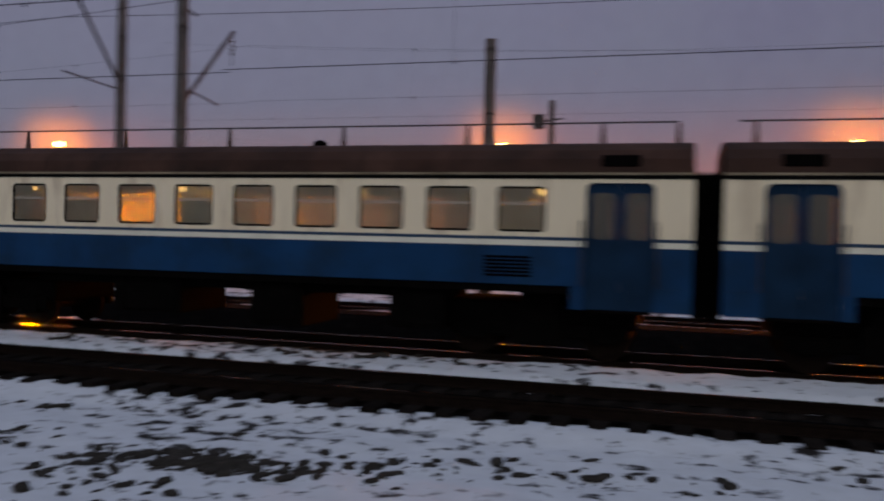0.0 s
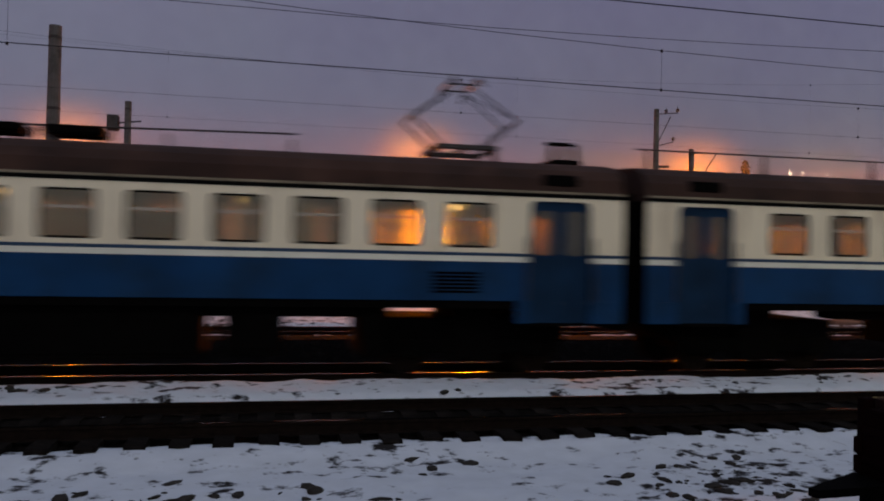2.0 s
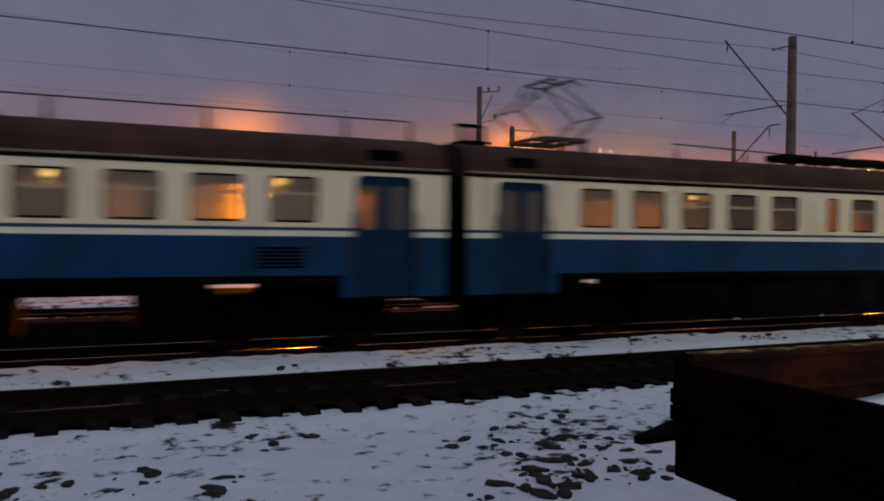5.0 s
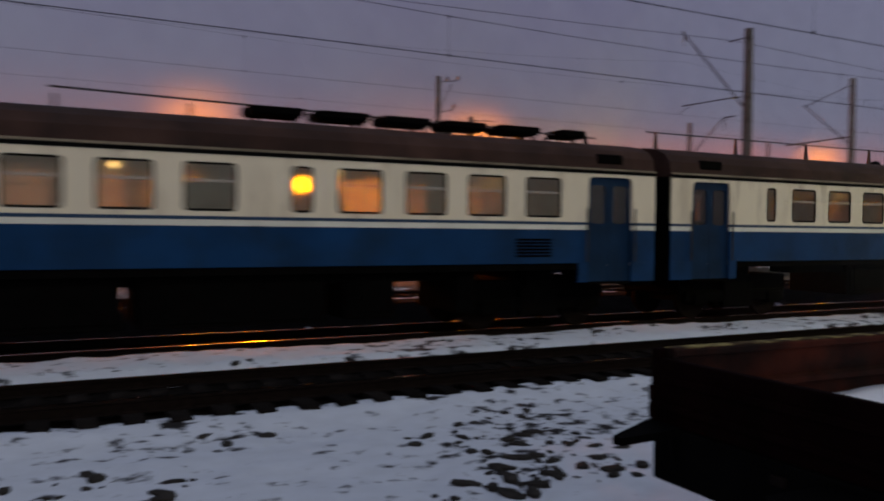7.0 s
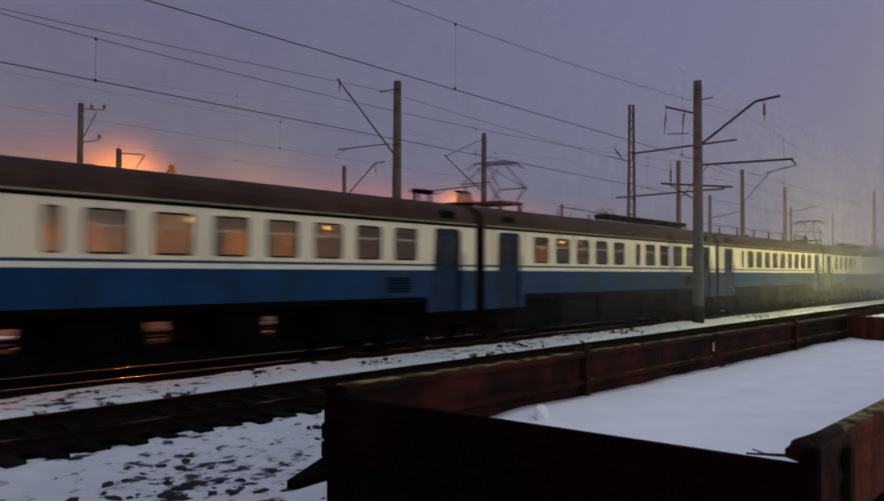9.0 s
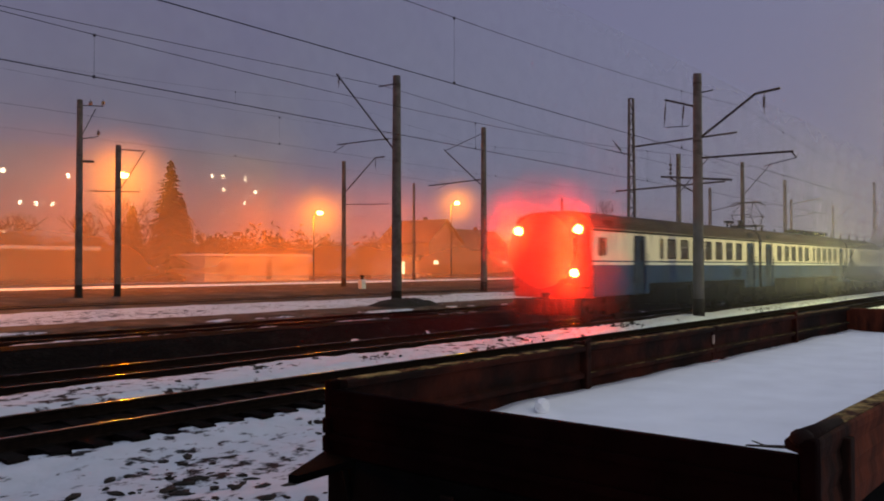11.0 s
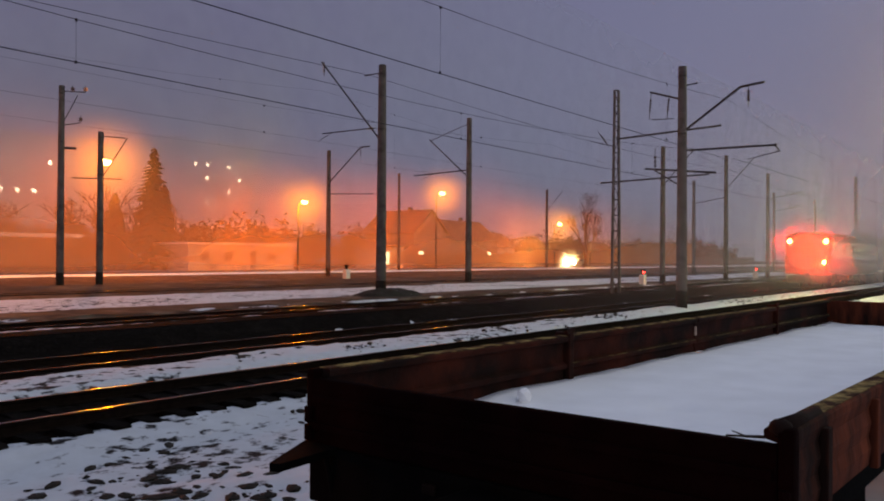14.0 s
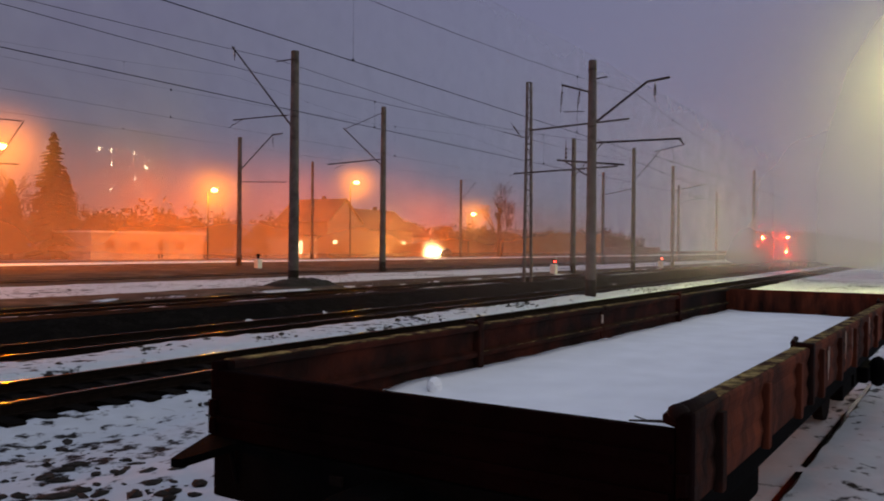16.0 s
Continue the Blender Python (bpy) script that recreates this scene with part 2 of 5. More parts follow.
M_RAILTOP = mat("polished_railhead", (0.010, 0.0095, 0.009), 0.20, metal=1.0, var=0.15, scale=20, bump=0.05)
M_CONCRETE = mat("mast_concrete", (0.095, 0.088, 0.088), 0.85, var=0.25, scale=3, bump=0.3, second=(0.045, 0.04, 0.04), mix_scale=1.1)
M_MASTBASE = mat("bitumen_base", (0.02, 0.018, 0.016), 0.8)
M_STEEL = mat("dark_steel", (0.05, 0.045, 0.045), 0.6, metal=0.4, var=0.3)
M_WIRE = mat("wire", (0.025, 0.023, 0.026), 0.8, metal=0.0, var=0.1, bump=0)
M_INSUL = mat("insulator", (0.05, 0.03, 0.025), 0.25, var=0.2, bump=0)
M_CREAM = mat("cream_paint", (0.74, 0.66, 0.50), 0.45, var=0.06, scale=1.2, bump=0.06, bump_scale=3, second=(0.40, 0.32, 0.23), mix_scale=2.2, mix_lo=0.52, mix_hi=0.8, stretch=(1.0, 1.0, 0.18))
M_BLUE = mat("blue_paint", (0.005, 0.035, 0.105), 0.6, var=0.2, scale=1.0, bump=0.06, bump_scale=3, second=(0.007, 0.024, 0.055), mix_scale=0.7, mix_lo=0.45, mix_hi=0.75)
M_STRIPE = mat("white_stripe", (0.66, 0.66, 0.58), 0.5, var=0.1, scale=2, bump=0.02)
M_DKBLUE = mat("dark_blue_line", (0.012, 0.04, 0.09), 0.5, var=0.2)
# body blue darkened for the shade in the door recess
M_DOORSHADE = mat("door_blue_shaded", (0.005, 0.022, 0.055), 0.65, var=0.25, scale=2, bump=0.05)
M_ROOF = mat("roof_brown", (0.052, 0.028, 0.022), 0.8, var=0.3, scale=1.0, bump=0.15, bump_scale=6, second=(0.020, 0.014, 0.013), mix_scale=0.6, mix_lo=0.4, mix_hi=0.7)
M_GUTTER = mat("gutter", (0.21, 0.175, 0.125), 0.6, var=0.3, scale=1.5)
M_UNDER = mat("underframe_black", (0.0022, 0.002, 0.002), 0.8, var=0.4, scale=4)
M_RUBBER = mat("gangway_rubber", (0.005, 0.005, 0.005), 0.85, var=0.3)
M_INTERIOR = mat("interior_laminate", (0.36, 0.27, 0.20), 0.6, var=0.15, scale=2, bump=0.02)
M_SEAT = mat("seat_vinyl", (0.11, 0.06, 0.035), 0.5, var=0.2, bump=0.05)
M_FRAMEALU = mat("window_frame", (0.30, 0.27, 0.23), 0.45, metal=0.5, var=0.15, bump=0.03)
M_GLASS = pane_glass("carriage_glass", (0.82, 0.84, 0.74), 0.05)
M_DOORPANE = pane_glass("door_pane", (0.36, 0.34, 0.34), 0.05, (0.04, 0.16))
M_CURTAIN = cloth("curtain_cloth", (0.72, 0.56, 0.42))
# red glow of the tail lamps put into the front's colour
M_REDEND = mat("red_glow_front", (0.42, 0.03, 0.02), 0.4, var=0.15, scale=2, bump=0.04)
M_TAIL = glow("tail_lamp_glow", (1.0, 0.026, 0.002), 4300)
M_TAILHOT = glow("tail_lamp_core", (1.0, 0.55, 0.42), 40)
M_WARM = glow("saloon_lamp", (1.0, 0.55, 0.20), 5)
M_SODIUM = glow("sodium_lamp", (1.0, 0.58, 0.10), 40)
M_FLOOD = glow("flood_lamp", (0.95, 0.95, 0.45), 60)
M_HEAD = glow("headlamp", (1.0, 0.68, 0.25), 6000)
M_WINFAR = glow("far_lit_window", (1.0, 0.74, 0.45), 13)
M_WINLIT = glow("lit_window", (1.0, 0.74, 0.38), 4.5)
M_WINCOOL = glow("lit_window_cool", (0.75, 0.85, 1.0), 6.0)
M_SIGRED = glow("signal_red", (1.0, 0.03, 0.02), 12)
# rust darkened for the shaded left boards; the next is its lighter, lit copy
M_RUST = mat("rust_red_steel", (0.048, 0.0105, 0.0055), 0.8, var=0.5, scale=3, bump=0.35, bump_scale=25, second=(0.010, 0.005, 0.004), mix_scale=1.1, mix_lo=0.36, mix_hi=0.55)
M_RUSTLIT = mat("weathered_red_lit", (0.12, 0.030, 0.014), 0.8, var=0.4, scale=3, bump=0.35, bump_scale=25, second=(0.016, 0.007, 0.005), mix_scale=2.2, mix_lo=0.42, mix_hi=0.6, stretch=(1.0, 1.0, 0.25))
# yellow floodlight on the flanges put into the colour, speckled with rust
M_FLANGELIT = mat("flange_yellow_light", (0.26, 0.21, 0.08), 0.9, var=0.5, scale=14, bump=0.6, bump_scale=40, second=(0.03, 0.014, 0.008), mix_scale=5, mix_lo=0.41, mix_hi=0.55)
# near-black red of the near end board, end ribs and corner posts
M_DARKPLATE = mat("dark_plate", (0.0045, 0.0012, 0.0012), 0.85, var=0.4, scale=4, bump=0.3, bump_scale=20)
M_WALLMID = mat("faded_wall", (0.24, 0.21, 0.20), 0.85, var=0.15, scale=1.0, second=(0.16, 0.13, 0.12), mix_scale=0.5)
M_DRIP = mat("lime_drips", (0.45, 0.36, 0.30), 0.8, var=0.25, scale=8)
M_WALL = mat("render_wall", (0.55, 0.50, 0.44), 0.85, var=0.12, scale=1.5, second=(0.35, 0.3, 0.26), mix_scale=0.5)
M_WALLDK = mat("dark_wall", (0.10, 0.085, 0.08), 0.85, var=0.2, scale=1.0)
M_TILE = mat("slate_roof", (0.09, 0.075, 0.07), 0.8, var=0.2, scale=2)
M_BARK = mat("bark", (0.05, 0.04, 0.03), 0.9, var=0.3)
M_TWIG = mat("bare_twigs", (0.045, 0.032, 0.026), 0.9, var=0.3)
M_NEEDLE = mat("conifer", (0.02, 0.028, 0.018), 0.9, var=0.3)
M_ASPHALT = mat("wet_asphalt", (0.05, 0.048, 0.046), 0.35, var=0.25, scale=4, bump=0.2)
M_CAR = mat("car_paint", (0.06, 0.06, 0.07), 0.3, var=0.1, bump=0)
M_TYRE = mat("tyre", (0.015, 0.015, 0.015), 0.85)
M_WHITE = mat("signal_white", (0.65, 0.63, 0.60), 0.6, var=0.15)
# orange lamp glow put into the colour of the street mist
MIST_GLOWTINT = (0.80, 0.42, 0.19)
M_MIST = mist_material("mist_far", 0.15, 17, back=0.5, colour=MIST_GLOWTINT)
M_MISTDEEP = mist_material("mist_deep", 0.52, 16, back=0.8, colour=MIST_GLOWTINT)
M_MISTLOW = mist_material("mist_low", 0.16, 8.5, back=0.1, colour=MIST_GLOWTINT)
M_MISTX = mist_material("mist_along", 0.34, 42, (8, 46))
M_MISTNEAR = mist_material("mist_near", 0.36, 12, (74, 12), axis="X")
M_MISTFLOOD = mist_material("mist_at_flood", 0.42, 44, (3, 17))
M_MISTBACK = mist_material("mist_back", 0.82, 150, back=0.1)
# yellowish glow of the street lamps put into the disc's colour
M_LAMPHALO = halo_material("street_lamp_halo", 0.14, 4.6, (0.85, 0.88, 0.50))
M_CARHALO = halo_material("headlamp_halo", 0.20, 2.9)
# red of the tail lamps put into the disc's own colour
M_TAILHALO = halo_material("tail_lamp_halo", 0.58, 3.8, (0.8, 0.30, 0.24))

# ---- mesh helpers ----


def box(bm, x0, x1, y0, y1, z0, z1, bev=0.0):
    r = bmesh.ops.create_cube(bm, size=1, matrix=Matrix.Translation(((x0 + x1) / 2, (y0 + y1) / 2, (z0 + z1) / 2)) @ Matrix.Diagonal((abs(x1 - x0), abs(y1 - y0), abs(z1 - z0), 1)))
    if bev:
        es = list({e for v in r["verts"] for e in v.link_edges})
        bmesh.ops.bevel(bm, geom=es, offset=bev, segments=2, affect="EDGES", profile=0.6)


def rod(bm, a, b, r0, r1=None, n=8, caps=True):
    a, b = Vector(a), Vector(b)
    d = b - a
    m = Matrix.Translation((a + b) / 2) @ d.to_track_quat("Z", "Y").to_matrix().to_4x4()
    bmesh.ops.create_cone(bm, cap_ends=caps, segments=n, radius1=r0, radius2=r0 if r1 is None else r1, depth=d.length, matrix=m)


def ball(bm, c, r, sub=1, squash=(1, 1, 1)):
    bmesh.ops.create_icosphere(bm, subdivisions=sub, radius=r, matrix=Matrix.Translation(c) @ Matrix.Diagonal((*squash, 1)))


def prism(bm, outline, x0, x1):
    """Extrude a closed (y, z) outline along x."""
    a = [bm.verts.new((x0, y, z)) for y, z in outline]
    b = [bm.verts.new((x1, y, z)) for y, z in outline]
    k = len(outline)
    for i in range(k):
        bm.faces.new((a[i], a[(i + 1) % k], b[(i + 1) % k], b[i]))
    bm.faces.new(a[::-1])
    bm.faces.new(b)


def finish(bm, name, material, smooth=False):
    bmesh.ops.recalc_face_normals(bm, faces=bm.faces)
    me = bpy.data.meshes.new(name)
    bm.to_mesh(me)
    bm.free()
    me.materials.append(material)
    if smooth:
        me.shade_smooth()
    return me


def part(name, bm, material, parent, label="", smooth=False, weld=False):
    if weld:
        bmesh.ops.remove_doubles(bm, verts=bm.verts, dist=1e-4)
    ob = new(name, finish(bm, name, material, smooth) if isinstance(bm, bmesh.types.BMesh) else bm)
    ob.parent = parent
    if label:
        ob["label"] = label
    return ob


def thing(name, label, category, m=None, group="", kind=""):
    ob = new(name)
    ob.empty_display_size = 0.3
    if m is not None:
        ob.matrix_basis = m
    return tagged(ob, label, category, group, kind)


def solid(name, bm, material, label, category, kind="", m=None, smooth=False):
    ob = new(name, finish(bm, name, material, smooth))
    if m is not None:
        ob.matrix_basis = m
    return tagged(ob, label, category, kind=kind)


BM = bmesh.new

# ---- ground ----
PROFILE = [(-400, -0.4), (-5, -0.36), (10.6, -0.34), (11.25, -0.23), (11.5, -0.22), (11.75, -0.36), (13.7, -0.30), (14.15, -0.02), (15.3, 0.03), (15.9, -0.20), (19.1, -0.25), (19.95, 0.22),
           (20.4, 0.27), (21.75, 0.27), (22.2, -0.10), (25.1, -0.10), (25.7, 0.20), (33.5, 0.28), (40, 0.35), (58, 0.50), (100, 0.6), (700, 1.2)]


def ground_z(y):
    return float(np.interp(y, [p[0] for p in PROFILE], [p[1] for p in PROFILE]))


def spread(lo, hi, step, out, grow=1.35):
    mid = list(np.arange(lo, hi, step))
    a, b, s = lo, mid[-1], step
    left, right = [], []
    while b < out:
        s *= grow
        a, b = a - s, b + s
        left.append(a)
        right.append(b)
    return left[::-1] + mid + right


def make_ground():
    xs, ys = spread(-19, 42, 0.16, 900), spread(1.5, 16.4, 0.13, 900)
    ys = sorted(set(ys) | set(np.arange(16.6, 34, 0.4)))
    verts = []
    for y in ys:
        z0 = ground_z(y)
        for x in xs:
            z = z0
            if -5 < y < 34 and -60 < x < 90:
                z += 0.05 * noise.noise((x * 0.35, y * 0.5, 0)) + 0.035 * noise.noise((x * 1.7, y * 2.1, 3)) + 0.02 * noise.noise((x * 5, y * 5, 7))
                if 11.7 < y < 13.8 or 15.8 < y < 18.8:
                    z -= 0.06
            verts.append((x, y, z))
    k = len(xs)
    faces = [(j * k + i, j * k + i + 1, (j + 1) * k + i + 1, (j + 1) * k + i) for j in range(len(ys) - 1) for i in range(k - 1)]
    me = bpy.data.meshes.new("ground")
    me.from_pydata(verts, [], faces)
    me.materials.append(M_SNOW)
    me.shade_smooth()
    tagged(new("ground", me), "trodden snow over dark soil between the tracks", "ground", kind="structure")


make_ground()


def ballast_bed(y0, y1, top, x0=-160, x1=420):
    """A low dark bank of stones with an uneven surface and ragged edges."""
    bm = BM()
    xs = list(np.arange(x0, -22, 3.0)) + list(np.arange(-22, 60, 0.22)) + list(np.arange(60, x1, 4.0))
    across = [(-0.25, -0.25), (0.0, -0.06), (0.18, 0.0), (0.36, 0.0), (0.5, 0.0), (0.64, 0.0), (0.82, 0.0), (1.0, -0.06), (1.25, -0.25)]
    prev = None
    for x in xs:
        row = []
        for k, (f, dz) in enumerate(across):
            w = y1 - y0
            yy = y0 + (f if 0 <= f <= 1 else (-0.1 if f < 0 else 1.1)) * w
            edge = 0.12 * noise.noise((x * 1.3, k * 3.1, y0)) if k in (0, 1, 7, 8) else 0
            row.append(bm.verts.new((x, yy + edge, top + dz + 0.03 * noise.noise((x * 3.0, yy * 4, 1)))))
        if prev:
            for a, b, c, d in zip(prev, prev[1:], row[1:], row):
                bm.faces.new((a, b, c, d))
        prev = row
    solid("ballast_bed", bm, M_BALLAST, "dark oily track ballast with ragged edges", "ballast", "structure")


RAIL = [(-0.075, -0.18), (0.075, -0.18), (0.075, -0.168), (0.012, -0.15), (0.012, -0.05), (0.036, -0.04), (0.036, -0.004), (-0.036, -0.004), (-0.036, -0.04), (-0.012, -0.05), (-0.012, -0.15), (-0.075, -0.168)]


def sleeper_mesh():
    bm = BM()
    prism(bm, [(-1.36, -0.34), (1.36, -0.34), (1.36, -0.19), (1.3, -0.17), (0.45, -0.17), (0.3, -0.20), (-0.3, -0.20), (-0.45, -0.17), (-1.3, -0.17), (-1.36, -0.19)], -0.13, 0.13)
    return finish(bm, "sleeper", M_SLEEPER)


SLEEPER = sleeper_mesh()


def track(yc, label, top=0.0, near=None, x0=-150, x1=420, far_sleepers=None, turn=0.0):
    t = thing("railway_track", label, "track", pose(0, yc, top, 0, 0, turn), kind="structure")
    for s in (-0.796, 0.796):
        bm = BM()
        prism(bm, [(y + s, z) for y, z in RAIL], x0, x1)
        r = part("rail", bm, M_RAIL, t)
        bm = BM()
        box(bm, x0, x1, s - 0.034, s + 0.034, -0.004, 0.0)
        part("railhead", bm, M_RAILTOP, r, "worn bright running surface")
    if near:
        rnd = random.Random(5)
        x = near[0]
        while x < near[1]:
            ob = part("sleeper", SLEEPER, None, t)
            ob.location = (x, rnd.uniform(-0.05, 0.05), rnd.uniform(-0.015, 0.012))
            ob.rotation_euler = (0, 0, rnd.uniform(-0.02, 0.02))
            x += 0.545
    if far_sleepers:
        bm = BM()
        for x in np.arange(far_sleepers[0], far_sleepers[1], 0.545):
            box(bm, x - 0.13, x + 0.13, -1.36, 1.36, -0.30, -0.17)
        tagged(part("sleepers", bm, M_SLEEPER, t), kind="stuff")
    return t


ballast_bed(11.72, 13.85, -0.20)
ballast_bed(16.05, 19.45, -0.20)
ballast_bed(21.85, 25.15, 0.06)
ballast_bed(35.6, 39.2, 0.22, x0=6.0)
track(12.65, "railway track on dark ballast with concrete sleepers", 0.0, near=(-22, 62))
track(17.2, "main railway track under the passing train", 0.0, far_sleepers=(-40, 120))
track(23.6, "railway track with worn rails behind the main line", 0.24, far_sleepers=(-40, 120))
track(37.4, "outer railway track before the dark verge", 0.42)


def clods():
    """Lumps of soil and stones that poke out of the snow."""
    rnd = random.Random(11)
    bm = BM()
    n = 0
    while n < 1900:
        x = rnd.uniform(-18, 30)
        y = rnd.choice((rnd.gauss(9.3, 0.9), rnd.gauss(7.6, 0.7), rnd.uniform(3, 10.6), rnd.gauss(14.8, 0.4)))
        if not 2.5 < y < 11.2 and not 14.1 < y < 15.7:
            continue
        if noise.noise((x * 0.45, y * 0.7, 2)) < rnd.uniform(0.03, 0.48) or (y < 6 and x > 2.5):
            continue
        r = 0.014 + 0.085 * rnd.random() ** 2.6
        bmesh.ops.create_icosphere(bm, subdivisions=1, radius=r, matrix=Matrix.Translation((x, y, ground_z(y) - 0.005)) @ Matrix.Rotation(rnd.uniform(0, 6), 4, "Z") @ Matrix.Diagonal((rnd.uniform(0.9, 2.6), rnd.uniform(0.7, 1.3), rnd.uniform(0.35, 0.7), 1)))
        n += 1
    # one trampled bare spot of thawed soil
    for _ in range(420):
        x, y = rnd.gauss(-4.97, 0.67), rnd.gauss(8.49, 0.22)
        r = 0.02 + 0.07 * rnd.random() ** 2
        bmesh.ops.create_icosphere(bm, subdivisions=1, radius=r, matrix=Matrix.Translation((x, y, ground_z(y) + 0.0)) @ Matrix.Rotation(rnd.uniform(0, 6), 4, "Z") @ Matrix.Diagonal((rnd.uniform(1.0, 2.4), rnd.uniform(0.8, 1.3), rnd.uniform(0.35, 0.7), 1)))
    for v in bm.verts:
        v.co += 0.022 * Vector((noise.noise(v.co * 14), noise.noise(v.co * 14 + Vector((9, 0, 0))), 0.5 * noise.noise(v.co * 14 + Vector((0, 9, 0)))))
    solid("soil_clods", bm, M_CLOD, "dark lumps of soil poking out of the snow", "soil", "stuff")


clods()


def far_ground():
    def strip(name, y0, y1, dz, m, label, cat, x0=-300, x1=600, rag=0.0):
        bm = BM()
        prev = None
        for x in [v for v in list(np.arange(-300, -30, 8)) + list(np.arange(-30, 140, 0.8)) + list(np.arange(140, 600, 10)) if x0 <= v <= x1]:
            a = y0 + rag * noise.noise((x * 0.35, y0, 1)) + rag * 0.5 * noise.noise((x * 1.4, y0, 4))
            b = y1 + rag * noise.noise((x * 0.3, y1, 2)) + rag * 0.5 * noise.noise((x * 1.3, y1, 5))
            row = [bm.verts.new((x, a + (b - a) * f, ground_z(a + (b - a) * f) + (dz if 0 < f < 1 else -0.03))) for f in (0, 0.08, 0.35, 0.65, 0.92, 1)]
            if prev:
                for p, q, r, s in zip(prev, prev[1:], row[1:], row):
                    bm.faces.new((p, q, r, s))
            prev = row
        solid(name, bm, m, label, cat, "structure")
    strip("cinder_shoulder", 19.0, 20.05, 0.05, M_BALLAST, "dark cinder shoulder of the main track", "ballast", rag=0.12)
    strip("cinder_ridge", 19.97, 20.85, 0.055, M_BALLAST, "dark cinder crest beside the main track", "ballast", rag=0.03)
    strip("cinder_path", 25.3, 28.3, 0.05, M_EARTH, "dark cinder path between the tracks", "path", x0=6.5, rag=0.35)
    strip("verge", 34.2, 59.5, 0.06, M_EARTH, "dark trampled verge with dead grass", "verge", x0=5.0, rag=0.8)
    strip("verge", 41.0, 59.5, 0.06, M_EARTH, "dark trampled verge behind the snowed-over tracks", "verge", x1=5.0, rag=0.8)
    strip("snow_bank", 59.6, 60.4, 0.15, M_SNOW_CLEAN, "low ploughed snow bank along the street", "snow", rag=0.25)
    strip("road", 60.5, 72.0, 0.05, M_ASPHALT, "wet asphalt street under sodium lamps", "road")
    strip("yard", 72.6, 140.0, 0.03, M_EARTH, "dark thawed yard ground behind the street", "ground", rag=0.6)


far_ground()

# ---- the train ----
HALF = 9.5
YS = 1.74
Z_SILL, Z_HEAD, Z_GUT = 2.47, 3.33, 3.50


def rounded(x0, x1, z0, z1, r, n=3):
    pts = []
    for cx, cz, a in ((x1 - r, z1 - r, 0), (x0 + r, z1 - r, 90), (x0 + r, z0 + r, 180), (x1 - r, z0 + r, 270)):
        for k in range(n + 1):
            t = radians(a + 90 * k / n)
            pts.append((cx + r * math.cos(t), cz + r * math.sin(t)))
    return pts


def wall_with_openings(bm, holes, x0, x1, z0, z1, y_out, y_in):
    """A wall of real thickness from x0 to x1 whose openings have rounded corners and reveals. holes: sorted (a, b, z0, z1)."""
    def quad(a, b, c, d):
        bm.faces.new([bm.verts.new(p) for p in (a, b, c, d)])
    cuts, x = [], x0
    for i, (a, b, *_r) in enumerate(holes):
        m = (b + holes[i + 1][0]) / 2 if i + 1 < len(holes) else x1
        cuts.append((x, m))
        x = m
    if not holes:
        cuts = [(x0, x1)]
    for y in (y_out, y_in):
        for (cx0, cx1), h in zip(cuts, holes):
            inner = rounded(*h, 0.09)
            k = len(inner) // 4
            corner = [(cx1, z1), (cx0, z1), (cx0, z0), (cx1, z0)]
            vi = [bm.verts.new((px, y, pz)) for px, pz in inner]
            vc = [bm.verts.new((px, y, pz)) for px, pz in corner]
            for c in range(4):
                for j in range(k - 1):
                    bm.faces.new((vc[c], vi[c * k + j], vi[c * k + j + 1]))
                bm.faces.new((vc[c], vi[c * k + k - 1], vi[(c * k + k) % len(vi)], vc[(c + 1) % 4]))
    for h in holes:
        inner = rounded(*h, 0.09)
        for (ax, az), (bx, bz) in zip(inner, inner[1:] + inner[:1]):
            quad((ax, y_out, az), (bx, y_out, bz), (bx, y_in, bz), (ax, y_in, az))
    quad((x0, y_out, z0), (x0, y_in, z0), (x0, y_in, z1), (x0, y_out, z1))
    quad((x1, y_out, z0), (x1, y_in, z0), (x1, y_in, z1), (x1, y_out, z1))


def windows_of(layout):
    """Spans (from, to) of the windows and doors along the car, measured from its front end."""
    w = [(2.66 + 1.41 * k, 3.59 + 1.41 * k) for k in range(10)]
    d = [(0.68, 1.92), (17.08, 18.32)]
    if layout == "split":
        w[4] = (8.30, 8.71)
    elif layout == "narrow":
        w[9] = (15.45, 15.80)
    elif layout == "cab":
        w = w[:7] + [(12.45, 12.80)]
        d[1] = (14.15, 15.30)
    conv = lambda s: sorted((HALF - b, HALF - a) for a, b in s)
    return conv(w), conv(d)


def roof_outline(n=10, zt=4.26, y=YS):
    """Side, shoulder and crown of the roof as (y, z)."""
    pts = [(-y, Z_GUT)]
    for k in range(n + 1):
        a = math.pi - math.pi * k / n
        c, s = math.cos(a), math.sin(a)
        pts.append((y * math.copysign(abs(c) ** 0.62, c) * 0.985, Z_GUT + 0.06 + (zt - Z_GUT - 0.06) * abs(s) ** 0.75))
    return pts + [(y, Z_GUT)]


